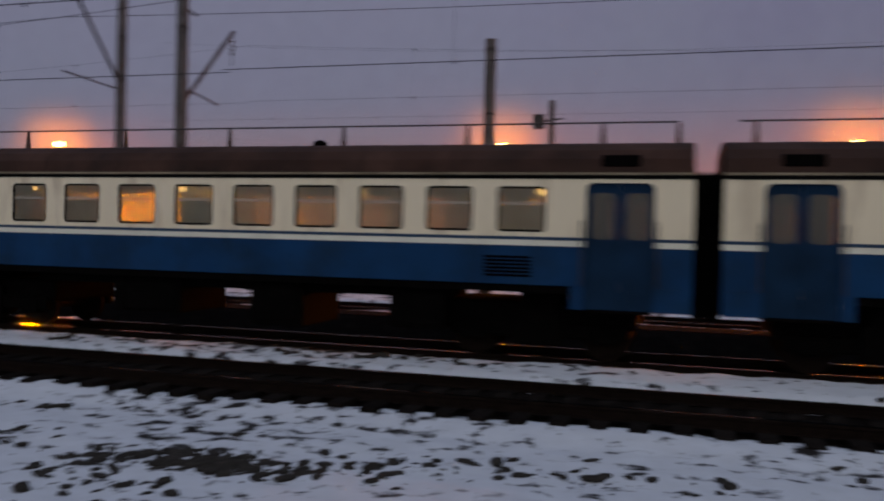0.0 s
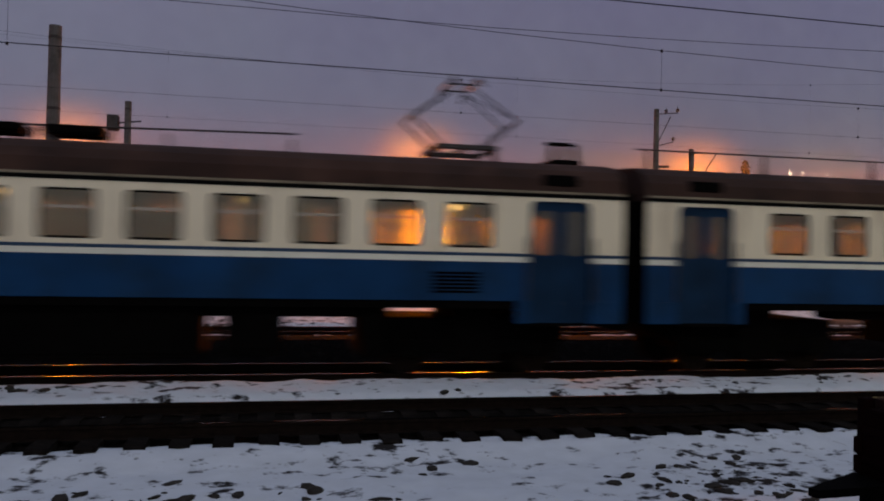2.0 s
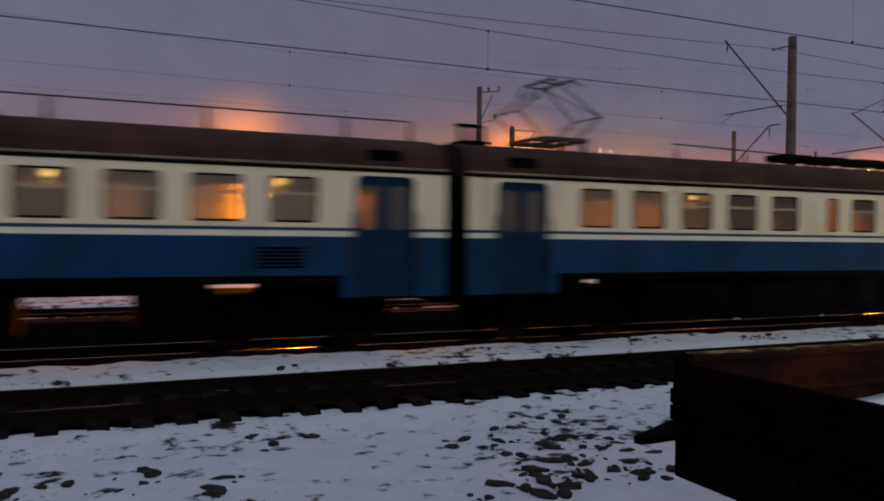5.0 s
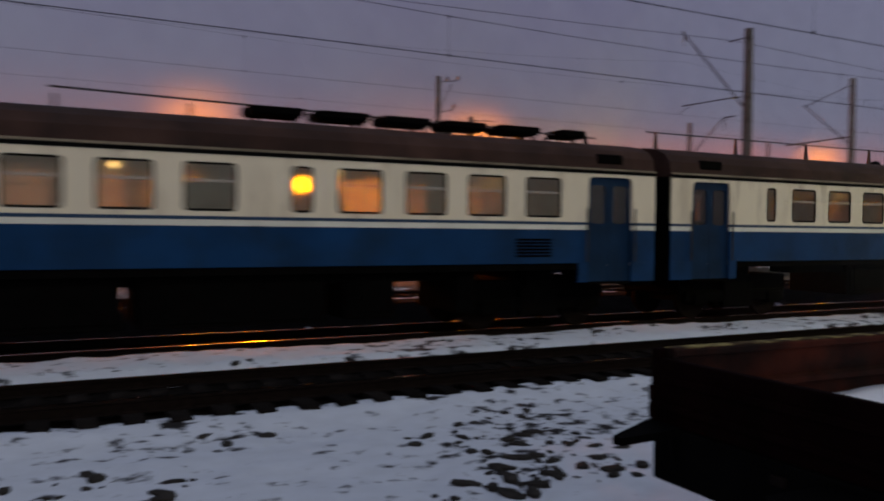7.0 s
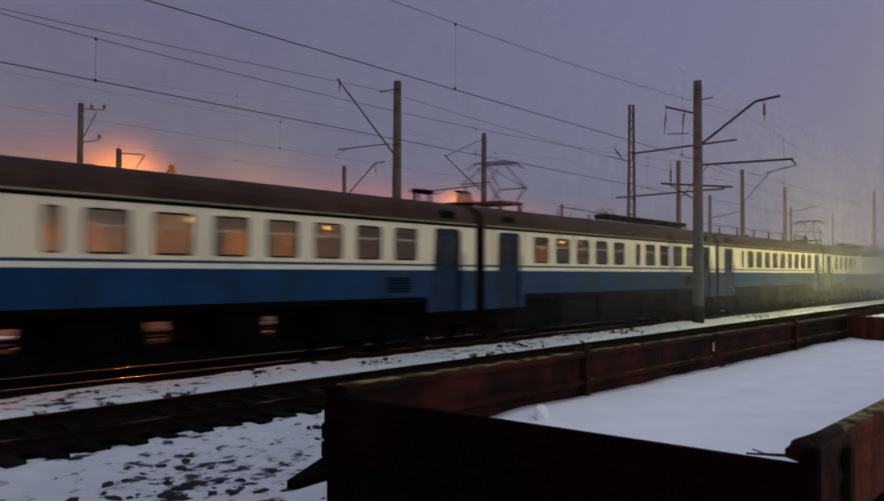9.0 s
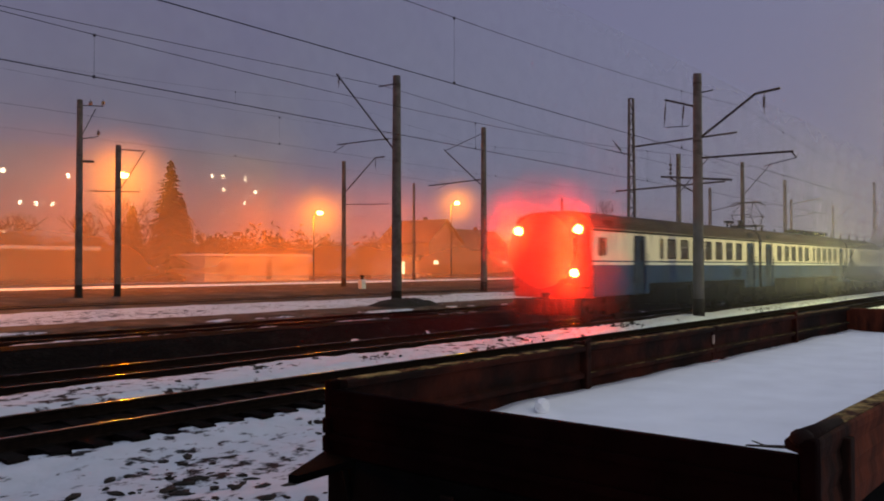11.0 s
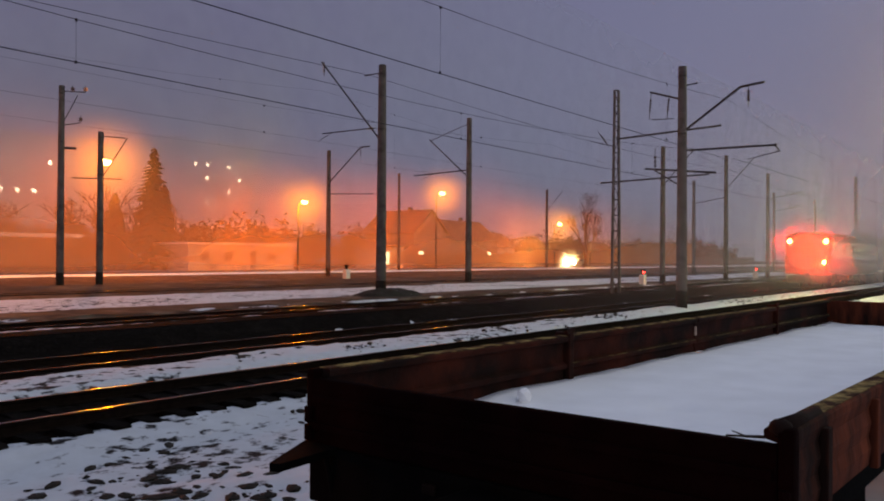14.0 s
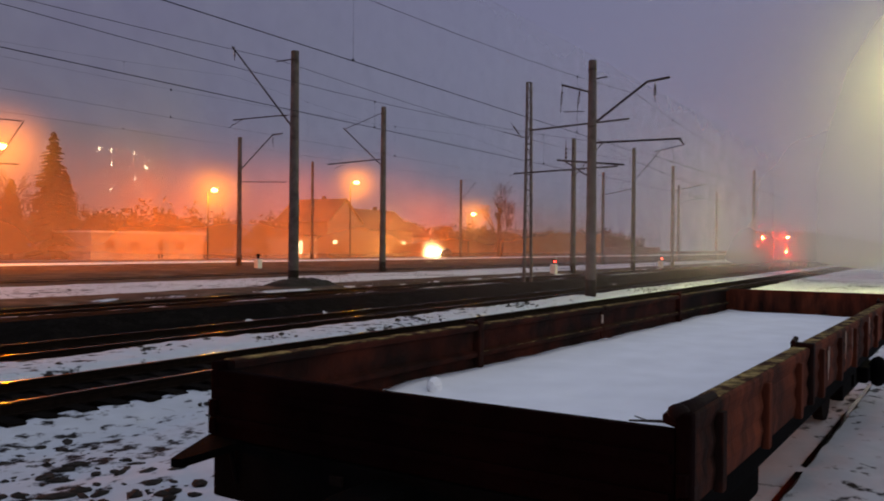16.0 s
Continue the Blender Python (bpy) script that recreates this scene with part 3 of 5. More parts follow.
def train_car(layout, roof, label, cab=False, seed=1):
    rnd = random.Random(seed)
    car = thing("train_car", label, "train car", group="cars of the passing train")
    wins, doors = windows_of(layout)
    end = -HALF if not cab else -HALF + 0.35
    lowzones = sorted([(doors[0][0] - 0.75, doors[0][1] + 0.25), (doors[1][0] - 0.25, doors[1][1] + 0.75)])
    if cab:
        lowzones[0] = (-HALF, doors[0][1] + 0.25)
    lowzones[0] = (max(-HALF, lowzones[0][0]), lowzones[0][1])
    lowzones[-1] = (lowzones[-1][0], HALF)
    for side in (-1, 1):
        yo, yi = side * YS, side * (YS - 0.07)
        # upper wall with the windows; the doorways interrupt it
        spans = []
        xs = sorted([end] + [v for d in doors for v in d] + [HALF])
        for a, b in zip(xs[::2], xs[1::2]):
            spans.append((a, b))
        for a, b in spans:
            bm = BM()
            hs = [(p, q, Z_SILL, Z_HEAD) for p, q in wins if a <= p and q <= b]
            if cab and a == end:
                hs = [(-HALF + 0.75, -HALF + 1.45, 2.55, 3.25)] + hs
            if hs:
                wall_with_openings(bm, hs, a, b, 2.38, Z_GUT, yo, yi)
            else:
                box(bm, a, b, min(yo, yi), max(yo, yi), 2.38, Z_GUT)
            part("upper_wall", bm, M_CREAM, car, "cream painted steel side above the stripe", weld=True)
            # belt lines
            bm = BM()
            box(bm, a, b, side * (YS - 0.05), side * (YS + 0.012), 2.325, 2.385, 0.006)
            part("belt_line", bm, M_DKBLUE, car, "thin dark blue line under the windows")
            bm = BM()
            box(bm, a, b, side * (YS - 0.05), side * (YS + 0.004), 2.215, 2.322)
            part("stripe", bm, M_STRIPE, car, "off-white painted stripe")
            bm = BM()
            box(bm, a, b, side * (YS - 0.06), side * YS, 1.48, 2.212)
            part("lower_wall", bm, M_BLUE, car, "dark blue painted lower side panel")
        for a, b in lowzones:
            for p, q in spans:
                lo, hi = max(a, p), min(b, q)
                if hi - lo > 0.05:
                    bm = BM()
                    box(bm, lo, hi, side * (YS - 0.06), side * (YS - 0.003), 1.05, 1.478)
                    part("skirt", bm, M_BLUE, car, "blue skirt panel beside the doorway")
        # doors with two leaves
        for d0, d1 in doors:
            mid = (d0 + d1) / 2
            bm = BM()
            arch = [(d1, 3.27), (d1, Z_GUT - 0.003), (d0, Z_GUT - 0.003), (d0, 3.27)]
            arch += [(d0 + 0.13 * (1 - math.cos(radians(a))), 3.27 + 0.13 * math.sin(radians(a))) for a in (30, 60, 90)]
            arch += [(d1 - 0.13 * (1 - math.cos(radians(a))), 3.27 + 0.13 * math.sin(radians(a))) for a in (90, 60, 30)]
            fr = [bm.verts.new((x, side * YS, z)) for x, z in arch]
            bk = [bm.verts.new((x, side * (YS - 0.07), z)) for x, z in arch]
            bm.faces.new(fr)
            bm.faces.new(bk[::-1])
            for q in range(len(arch)):
                bm.faces.new((fr[q], bk[q], bk[(q + 1) % len(arch)], fr[(q + 1) % len(arch)]))
            part("door_head", bm, M_CREAM, car, "cream panel with rounded corners over the doorway")
            bm = BM()
            box(bm, d0, d1, side * (YS - 0.34), side * (YS - 0.05), 1.00, 1.06)
            part("door_step", bm, M_UNDER, car, "dark sill step")
            for a, b in ((d0, mid - 0.006), (mid + 0.006, d1)):
                bm = BM()
                wall_with_openings(bm, [(a + 0.10, b - 0.09, 2.36, 3.22)], a, b, 1.06, 3.41, side * (YS - 0.075), side * (YS - 0.115))
                leaf = part("door_leaf", bm, M_DOORSHADE, car, "blue sliding door leaf with a tall pane", weld=True)
                bm = BM()
                box(bm, a + 0.10, b - 0.09, side * (YS - 0.100), side * (YS - 0.094), 2.36, 3.22)
                part("pane", bm, M_DOORPANE, leaf)
            for xx in (d0 - 0.06, d1 + 0.06):
                bm = BM()
                rod(bm, (xx, side * (YS + 0.05), 1.5), (xx, side * (YS + 0.05), 2.7), 0.018, n=6)
                part("handrail", bm, M_STEEL, car)
        # windows: frame, fixed pane below, hinged vent above
        for p, q in wins:
            bm = BM()
            for a, b, c, d in ((p, q, Z_SILL, Z_SILL + 0.045), (p, q, Z_HEAD - 0.04, Z_HEAD), (p, p + 0.04, Z_SILL, Z_HEAD), (q - 0.04, q, Z_SILL, Z_HEAD)):
                box(bm, a, b, side * (YS - 0.055), side * (YS - 0.012), c, d)
            w = part("window", bm, M_RUBBER, car, "carriage window with a vent light above")
            bm = BM()
            box(bm, p + 0.04, q - 0.04, side * (YS - 0.05), side * (YS - 0.008), 2.985, 3.03)
            if q - p > 0.5:
                part("transom", bm, M_FRAMEALU, w, "bright aluminium bar of the vent")
            else:
                bm.free()
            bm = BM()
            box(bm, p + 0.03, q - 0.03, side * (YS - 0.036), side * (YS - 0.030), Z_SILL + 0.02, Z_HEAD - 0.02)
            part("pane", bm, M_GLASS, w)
            if rnd.random() < (0.55 if side < 0 else 0.15):
                bm = BM()
                a, b = (p, p + 0.42) if rnd.random() < 0.5 else (q - 0.42, q)
                zt = 3.3
                if rnd.random() < 0.68:
                    a, b, zt = p, q, 2.97 if rnd.random() < 0.85 else 3.3
                k = 12
                prev = None
                for i in range(k + 1):
                    x = a + (b - a) * i / k
                    y = side * (YS - 0.16 + 0.025 * math.sin(i * 2.1))
                    row = [bm.verts.new((x, y, 2.42)), bm.verts.new((x, y, zt))]
                    if prev:
                        bm.faces.new((prev[0], prev[1], row[1], row[0]))
                    prev = row
                bmesh.ops.solidify(bm, geom=bm.faces[:], thickness=0.006)
                part("curtain", bm, M_CURTAIN, w, "drawn beige curtain")
    # roof shell with ribs, gutter
    bm = BM()
    prism(bm, roof_outline(), end, HALF)
    part("roof", bm, M_ROOF, car, "brown rounded sheet roof", smooth=False)
    bm = BM()
    for side in (-1, 1):
        box(bm, end, HALF, side * (YS - 0.06), side * (YS + 0.03), Z_GUT + 0.045, Z_GUT + 0.09, 0.008)
    part("gutter", bm, M_GUTTER, car, "narrow pale rain gutter along the eaves")
    bm = BM()
    for side in (-1, 1):
        box(bm, end, HALF, side * (YS - 0.02), side * (YS + 0.014), Z_GUT - 0.03, Z_GUT + 0.042)
    part("drip_line", bm, M_RUBBER, car, "black joint under the gutter")
    out = [(y * 1.004, Z_GUT + (z - Z_GUT) * 1.012) for y, z in roof_outline()[1:-1]]
    bm = BM()
    for (y0, z0), (y1, z1) in zip(out, out[1:]):
        bm.faces.new([bm.verts.new(p) for p in ((-0.025, y0, z0), (0.025, y0, z0), (0.025, y1, z1), (-0.025, y1, z1))])
    bmesh.ops.remove_doubles(bm, verts=bm.verts, dist=1e-4)
    seam = finish(bm, "roof_seam", M_ROOF)
    for x in np.arange(end + 1.2, HALF - 0.5, 1.9):
        part("roof_seam", seam, None, car).location.x = x
    # louvred vents at both ends of the roof
    for x in (end + 1.3, HALF - 1.3):
        for side in (-1, 1):
            bm = BM()
            box(bm, x - 0.35, x + 0.35, side * (YS - 0.28), side * (YS - 0.03), 3.70, 3.92, 0.03)
            part("roof_vent", bm, M_UNDER, car, "dark louvred roof vent")
    # floor, ceiling, ends, seats
    bm = BM()
    box(bm, end + 0.05, HALF - 0.05, -YS + 0.08, YS - 0.08, 1.405, 1.44)
    box(bm, end + 0.05, HALF - 0.05, -YS + 0.10, YS - 0.10, 3.42, 3.47)
    part("saloon_lining", bm, M_INTERIOR, car, "pale laminate floor and ceiling")
    bm = BM()
    parts_at = [doors[0][1] + 0.35, doors[1][0] - 0.35]
    if layout == "split":
        parts_at.append(HALF - 9.2)
    box(bm, -0.03, 0.03, -0.6, 0.6, 1.44, 3.42)
    wall = finish(bm, "partition", M_INTERIOR)
    for x in parts_at:
        for s in (-1, 1):
            part("partition", wall, None, car).location = (x, s * 1.05, 0)
    bm = BM()
    box(bm, -0.07, 0.07, -0.575, 0.575, 1.75, 2.53, 0.03)
    box(bm, -0.48, 0.48, -0.575, 0.575, 1.72, 1.84, 0.03)
    seat = finish(bm, "seat", M_SEAT)
    for p, q in wins:
        for s in (-1, 1):
            part("seat", seat, None, car, "brown vinyl double bench").location = ((p + q) / 2 + 0.71, s * 1.02, 0)
    for x in np.arange(doors[0][1] + 1.2, doors[1][0] - 1.0, 4.3):
        bm = BM()
        ball(bm, (x, 0.0, 3.33), 0.085, 2, (1, 1, 0.7))
        part("ceiling_lamp", bm, M_WARM, car, "weak warm ceiling lamp")
    for x in ([end + 0.03] if not cab else []) + [HALF - 0.03]:
        bm = BM()
        box(bm, x - 0.03, x + 0.03, -YS + 0.02, -0.42, 1.05, Z_GUT)
        box(bm, x - 0.03, x + 0.03, 0.42, YS - 0.02, 1.05, Z_GUT)
        box(bm, x - 0.03, x + 0.03, -0.419, 0.419, 3.25, Z_GUT)
        part("end_wall", bm, M_UNDER, car, "dark end wall round the gangway")
    # gangway bellows reach half way over the gap
    for s in ((1,) if cab else (-1, 1)):
        bm = BM()
        rings = []
        for k in range(9):
            x, g = s * (HALF + 0.005 + 0.03 * k), 0.07 * (k % 2)
            rings.append([bm.verts.new((x, y, z)) for y, z in ((-1.08 - g, 0.95 - g), (1.08 + g, 0.95 - g), (1.08 + g, 3.6 + g), (-1.08 - g, 3.6 + g))])
        for p, q in zip(rings, rings[1:]):
            for i in range(4):
                bm.faces.new((p[i], p[(i + 1) % 4], q[(i + 1) % 4], q[i]))
        part("gangway_bellows", bm, M_RUBBER, car, "black pleated rubber gangway bellows")
    # underframe, boxes, bogies
    bm = BM()
    box(bm, -HALF + 0.1, HALF - 0.1, -YS + 0.10, YS - 0.10, 1.34, 1.40)
    part("underframe", bm, M_UNDER, car, "black underframe")
    for s in (-1, 1):
        bm = BM()
        box(bm, lowzones[0][1], lowzones[-1][0], s * (YS - 0.12), s * (YS - 0.04), 1.33, 1.475)
        part("side_sill", bm, M_UNDER, car, "black longitudinal sill below the blue panels")
    gear = [(-2.8, -1.1, 0.50), (0.6, 1.8, 0.42), (3.7, 4.85, 0.48)]
    if roof.startswith("motor"):
        gear = [(-4.85, -2.1, 0.40), (-1.85, 1.55, 0.36), (1.95, 3.0, 0.45), (4.4, 4.85, 0.42)]
    for x0, x1, lo in gear:
        bm = BM()
        box(bm, x0, x1, -1.5, 0.4, lo + rnd.uniform(-0.05, 0.05), 1.345, 0.04)
        box(bm, x0 + 0.1, x1 - 0.1, -1.53, -1.49, lo + 0.12, 1.2, 0.01)
        box(bm, x0 + 0.25, x0 + 0.32, -1.55, -1.49, lo + 0.05, 1.3, 0.01)
        part("equipment_box", bm, M_UNDER, car, "sooty underfloor equipment box")
    bm = BM()
    box(bm, -4.95, 4.95, -1.35, -0.7, 1.13, 1.345, 0.03)
    for x in np.arange(-4.4, 4.5, 2.2):
        rod(bm, (x, -1.1, 1.2), (x + 0.35, -1.1, 1.1), 0.03, n=6)
    part("cable_trough", bm, M_UNDER, car, "black cable trough hung below the floor")
    for cx in (-6.65, 6.65):
        bm = BM()
        for s in (-1, 1):
            box(bm, cx - 1.75, cx + 1.75, s * 0.98, s * 1.16, 0.42, 0.72, 0.05)
            box(bm, cx - 0.5, cx + 0.5, s * 0.98, s * 1.2, 0.28, 0.95, 0.04)
            for ax in (-1.3, 1.3):
                box(bm, cx + ax - 0.22, cx + ax + 0.22, s * 0.98, s * 1.22, 0.35, 0.66, 0.05)
        box(bm, cx - 0.35, cx + 0.35, -1.2, 1.2, 0.55, 1.35)
        box(bm, cx - 1.9, cx + 1.9, -1.05, 1.05, 0.62, 1.1, 0.05)
        bogie = part("bogie", bm, M_UNDER, car, "black bogie frame with axle boxes")
        for ax in (-1.3, 1.3):
            bm = BM()
            for s in (-1, 1):
                rod(bm, (cx + ax, s * 0.72, 0.475), (cx + ax, s * 0.86, 0.475), 0.475, n=24)
            rod(bm, (cx + ax, -0.8, 0.475), (cx + ax, 0.8, 0.475), 0.08, n=8)
            part("wheelset", bm, M_RAIL, bogie)
    for s in (-1, 1):
        bm = BM()
        box(bm, min(s * 8.3, s * (HALF + 0.22)), max(s * 8.3, s * (HALF + 0.22)), -0.14, 0.14, 0.95, 1.18, 0.03)
        box(bm, s * 8.5 - 0.2, s * 8.5 + 0.2, -0.3, 0.3, 1.0, 1.345, 0.03)
        part("coupler", bm, M_UNDER, car)
    # panel under the front window: dark ventilation grille in the blue side
    bm = BM()
    for k in range(6):
        box(bm, doors[1][0] - 1.9, doors[1][0] - 1.0, -YS - 0.012, -YS + 0.01, 1.62 + 0.07 * k, 1.665 + 0.07 * k)
    part("side_grille", bm, M_UNDER, car, "dark ventilation grille")
    roof_gear(car, roof, cab, end)
    if cab:
        cab_end(car)
    return car


def roof_gear(car, kind, cab, end):
    if kind == "trailer":
        # high-voltage bus on short posts
        for x in (-8.9, -6.1, -3.33, -0.56, 2.21, 4.98, 7.75, 9.2):
            bm = BM()
            rod(bm, (x, -0.5, 4.20), (x, -0.5, 4.40), 0.07, 0.055, 8)
            rod(bm, (x, -0.5, 4.40), (x, -0.5, 4.66), 0.05, 0.035, 8)
            part("bus_insulator", bm, M_INSUL, car)
        bm = BM()
        rod(bm, (-HALF + 0.3, -0.5, 4.68), (HALF - 0.3, -0.5, 4.68), 0.018, n=6)
        part("roof_bus", bm, M_STEEL, car, "high-voltage bus bar along the roof")
        bm = BM()
        rod(bm, (1.2, 0.5, 4.2), (1.2, 0.5, 4.42), 0.10, n=8)
        ball(bm, (1.2, 0.5, 4.42), 0.16, 1, (1.2, 1, 0.7))
        part("roof_cowl", bm, M_UNDER, car)
    elif kind == "plain":
        bm = BM()
        for x in (HALF - 0.6, HALF - 1.15):
            rod(bm, (x, -0.45, 4.1), (x, -0.45, 4.55), 0.05, n=8)
        box(bm, HALF - 1.3, HALF - 0.5, -0.6, -0.3, 4.5, 4.62, 0.02)
        part("roof_cowl", bm, M_UNDER, car)
    else:
        f = 1 if kind == "motor_front" else -1
        # resistor boxes on the half away from the pantograph
        for k in range(6):
            bm = BM()
            x, hw = (-f * (0.78 + 1.39 * k), 0.54) if k < 5 else (-f * 7.83, 0.33)
            box(bm, x - hw, x + hw, -0.85, -0.15, 4.38, 4.53, 0.03)
            box(bm, x - hw * 0.94, x + hw * 0.94, -0.80, -0.20, 4.345, 4.385, 0.01)
            for dx in (-0.4, 0.4):
                for y in (-0.75, -0.25):
                    rod(bm, (x + dx, y, 4.12), (x + dx, y, 4.38), 0.035, n=6)
            part("resistor_box", bm, M_UNDER, car, "dark roof resistor box on insulators")
        bm = BM()
        rod(bm, (-f * 8.7, -0.5, 4.42), (f * 3.2, -0.5, 4.62), 0.02, n=6)
        for x in np.arange(-8.4, 3.4, 2.3):
            rod(bm, (f * x, -0.5, 4.15), (f * x, -0.5, 4.5), 0.045, 0.03, 6)
        part("roof_bus", bm, M_STEEL, car, "high-voltage bus bar along the roof")
        pantograph(car, f * 6.55, f)
        bm = BM()
        x = f * 8.75
        box(bm, x - 0.35, x + 0.35, -0.5, 0.2, 4.2, 4.38, 0.03)
        for dx in (-0.28, 0.0, 0.28):
            rod(bm, (x + dx, -0.35, 4.35), (x + dx, -0.35, 4.72), 0.07, 0.05, 8)
        box(bm, x - 0.4, x + 0.2, -0.42, -0.28, 4.68, 4.75, 0.01)
        part("surge_arrester", bm, M_UNDER, car, "arresters and switch at the roof end")


def pantograph(car, cx, f):
    bm = BM()
    box(bm, cx - 0.66, cx + 0.66, -0.75, -0.62, 4.46, 4.56, 0.02)
    box(bm, cx - 0.66, cx + 0.66, 0.62, 0.75, 4.46, 4.56, 0.02)
    for x in (-0.6, 0.0, 0.6):
        box(bm, cx + x - 0.05, cx + x + 0.05, -0.72, 0.72, 4.47, 4.55)
    for x in (-0.58, 0.58):
        for y in (-0.65, 0.65):
            rod(bm, (cx + x, y, 4.1), (cx + x, y, 4.48), 0.09, 0.06, 8)
    base = part("pantograph", bm, M_STEEL, car, "raised diamond pantograph on insulators")
    def tube(a, b, r, name="pantograph_arm"):
        bm = BM()
        rod(bm, a, b, r, n=6)
        part(name, bm, M_STEEL, base)
    for y0, y1 in ((-0.55, -0.45), (0.55, 0.45)):
        for s in (-1, 1):
            tube((cx + s * 0.45, y0, 4.55), (cx + s * 1.12, y0, 5.12), 0.026)
            tube((cx + s * 1.12, y0, 5.12), (cx + s * 0.16, y1 * 0.8, 5.80), 0.02)
    for s in (-1, 1):
        tube((cx + s * 1.12, -0.6, 5.12), (cx + s * 1.12, 0.6, 5.12), 0.02, "cross_tube")
        tube((cx + s * 1.12, -0.55, 5.12), (cx + s * 0.16, 0.36, 5.80), 0.012, "diagonal_stay")
    bm = BM()
    for s in (-0.26, 0.26):
        box(bm, cx + s - 0.04, cx + s + 0.04, -0.65, 0.65, 5.88, 5.93, 0.01)
        for e in (-1, 1):
            rod(bm, (cx + s, e * 0.64, 5.91), (cx + s, e * 0.98, 5.70), 0.025, n=6)
    for y in (-0.36, 0.36):
        rod(bm, (cx - 0.3, y, 5.84), (cx + 0.3, y, 5.84), 0.02, n=6)
    part("collector_head", bm, M_STEEL, base)


def cab_end(car):
    """Rounded driver's end with a windscreen, tail lamps and a front coloured red for their glow."""
    bm = BM()
    x0, x1 = -HALF + 0.36, -HALF
    lower = [(YS, x0), (YS - 0.12, x0 - 0.16), (YS - 0.45, x1 + 0.06), (0, x1)]
    plan = [(-y, x) for y, x in lower[:-1]] + [(0, x1)] + [(y, x) for y, x in lower[:-1]][::-1]
    levels = [(1.00, 1.0, 0.04), (1.5, 1.0, 0.0), (2.2, 1.0, 0.0), (2.45, 1.0, 0.02), (3.3, 0.985, 0.16), (3.62, 0.95, 0.22), (3.95, 0.80, 0.30), (4.22, 0.45, 0.42)]
    rings = []
    for z, sc, back in levels:
        rings.append([bm.verts.new((min(x + back, x0 + 0.12), y * sc, z)) for y, x in plan])
    for a, b in zip(rings, rings[1:]):
        for i in range(len(a) - 1):
            bm.faces.new((a[i], a[i + 1], b[i + 1], b[i]))
    bm.faces.new(rings[-1])
    part("cab_front", bm, M_REDEND, car, "rounded driver's end coloured red for the tail-lamp glow", smooth=False)
    for s in (-1, 1):
        bm = BM()
        v = [bm.verts.new(p) for p in ((x1 + 0.03, s * 0.12, 2.52), (x1 + 0.06, s * 1.22, 2.52), (x1 + 0.17, s * 1.18, 3.22), (x1 + 0.13, s * 0.12, 3.22))]
        bm.faces.new(v)
        bmesh.ops.solidify(bm, geom=bm.faces[:], thickness=0.03)
        part("windscreen", bm, M_INSUL, car, "dark windscreen pane")
    for y, z, r in ((-1.30, 3.52, 0.15), (1.30, 3.52, 0.15), (-1.18, 1.92, 0.14)):
        bm = BM()
        xx = x1 + (0.12 if z > 3 else 0.02)
        rod(bm, (xx + 0.15, y, z), (xx - 0.10, y, z), r + 0.05, r + 0.03, 16, caps=False)
        rod(bm, (xx + 0.1, y, z), (xx - 0.0, y, z), r + 0.03, r + 0.03, 16)
        hs = part("lamp_housing", bm, M_REDEND, car)
        bm = BM()
        ball(bm, (xx - 0.07, y, z), r * 0.95, 2, (0.5, 1, 1))
        part("tail_lamp", bm, M_TAIL, hs, "glowing red tail lamp", smooth=True)
        bm = BM()
        ball(bm, (xx - 0.13, y, z), r * 0.6, 2, (0.5, 1, 1))
        part("lamp_core", bm, M_TAILHOT, hs, "white-hot centre of the lamp", smooth=True)
    bm = BM()
    box(bm, x1 + 0.02, x1 + 0.14, -1.5, 1.5, 0.35, 0.95, 0.03)
    for k in range(9):
        box(bm, x1 - 0.02, x1 + 0.03, -1.4 + 0.35 * k - 0.03, -1.4 + 0.35 * k + 0.03, 0.3, 0.95)
    part("pilot", bm, M_UNDER, car, "black pilot below the cab")
    # disc carried with the car imitates the red halo of its lamps
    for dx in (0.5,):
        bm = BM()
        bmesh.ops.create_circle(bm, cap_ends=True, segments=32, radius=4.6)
        hz = part("halo_disc", bm, M_TAILHALO, car, "flat red-tinted disc added for the halo round the tail lamps")
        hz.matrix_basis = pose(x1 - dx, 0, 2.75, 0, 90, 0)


CAR_SPECS = [("even", "trailer", False), ("even", "trailer", False), ("even", "trailer", False), ("even", "motor_front", False), ("split", "motor_rear", False),
             ("narrow", "trailer", False), ("split", "motor_rear", False), ("cab", "plain", True)]
CAR_LABELS = {"trailer": "cream and dark blue electric trailer car with a bus bar roof", "motor_front": "cream and blue motor car with its pantograph raised in front",
              "motor_rear": "cream and blue motor car with its pantograph raised at the rear", "plain": "last cream and blue car with red lit driver's end"}
CARS = []
for i, (lay, roof, cab) in enumerate(CAR_SPECS):
    CARS.append((train_car(lay, roof, CAR_LABELS[roof], cab, seed=20 + i), 1.03 + 9.75 - 19.5 * (i - 1)))

# ---- masts and wires ----


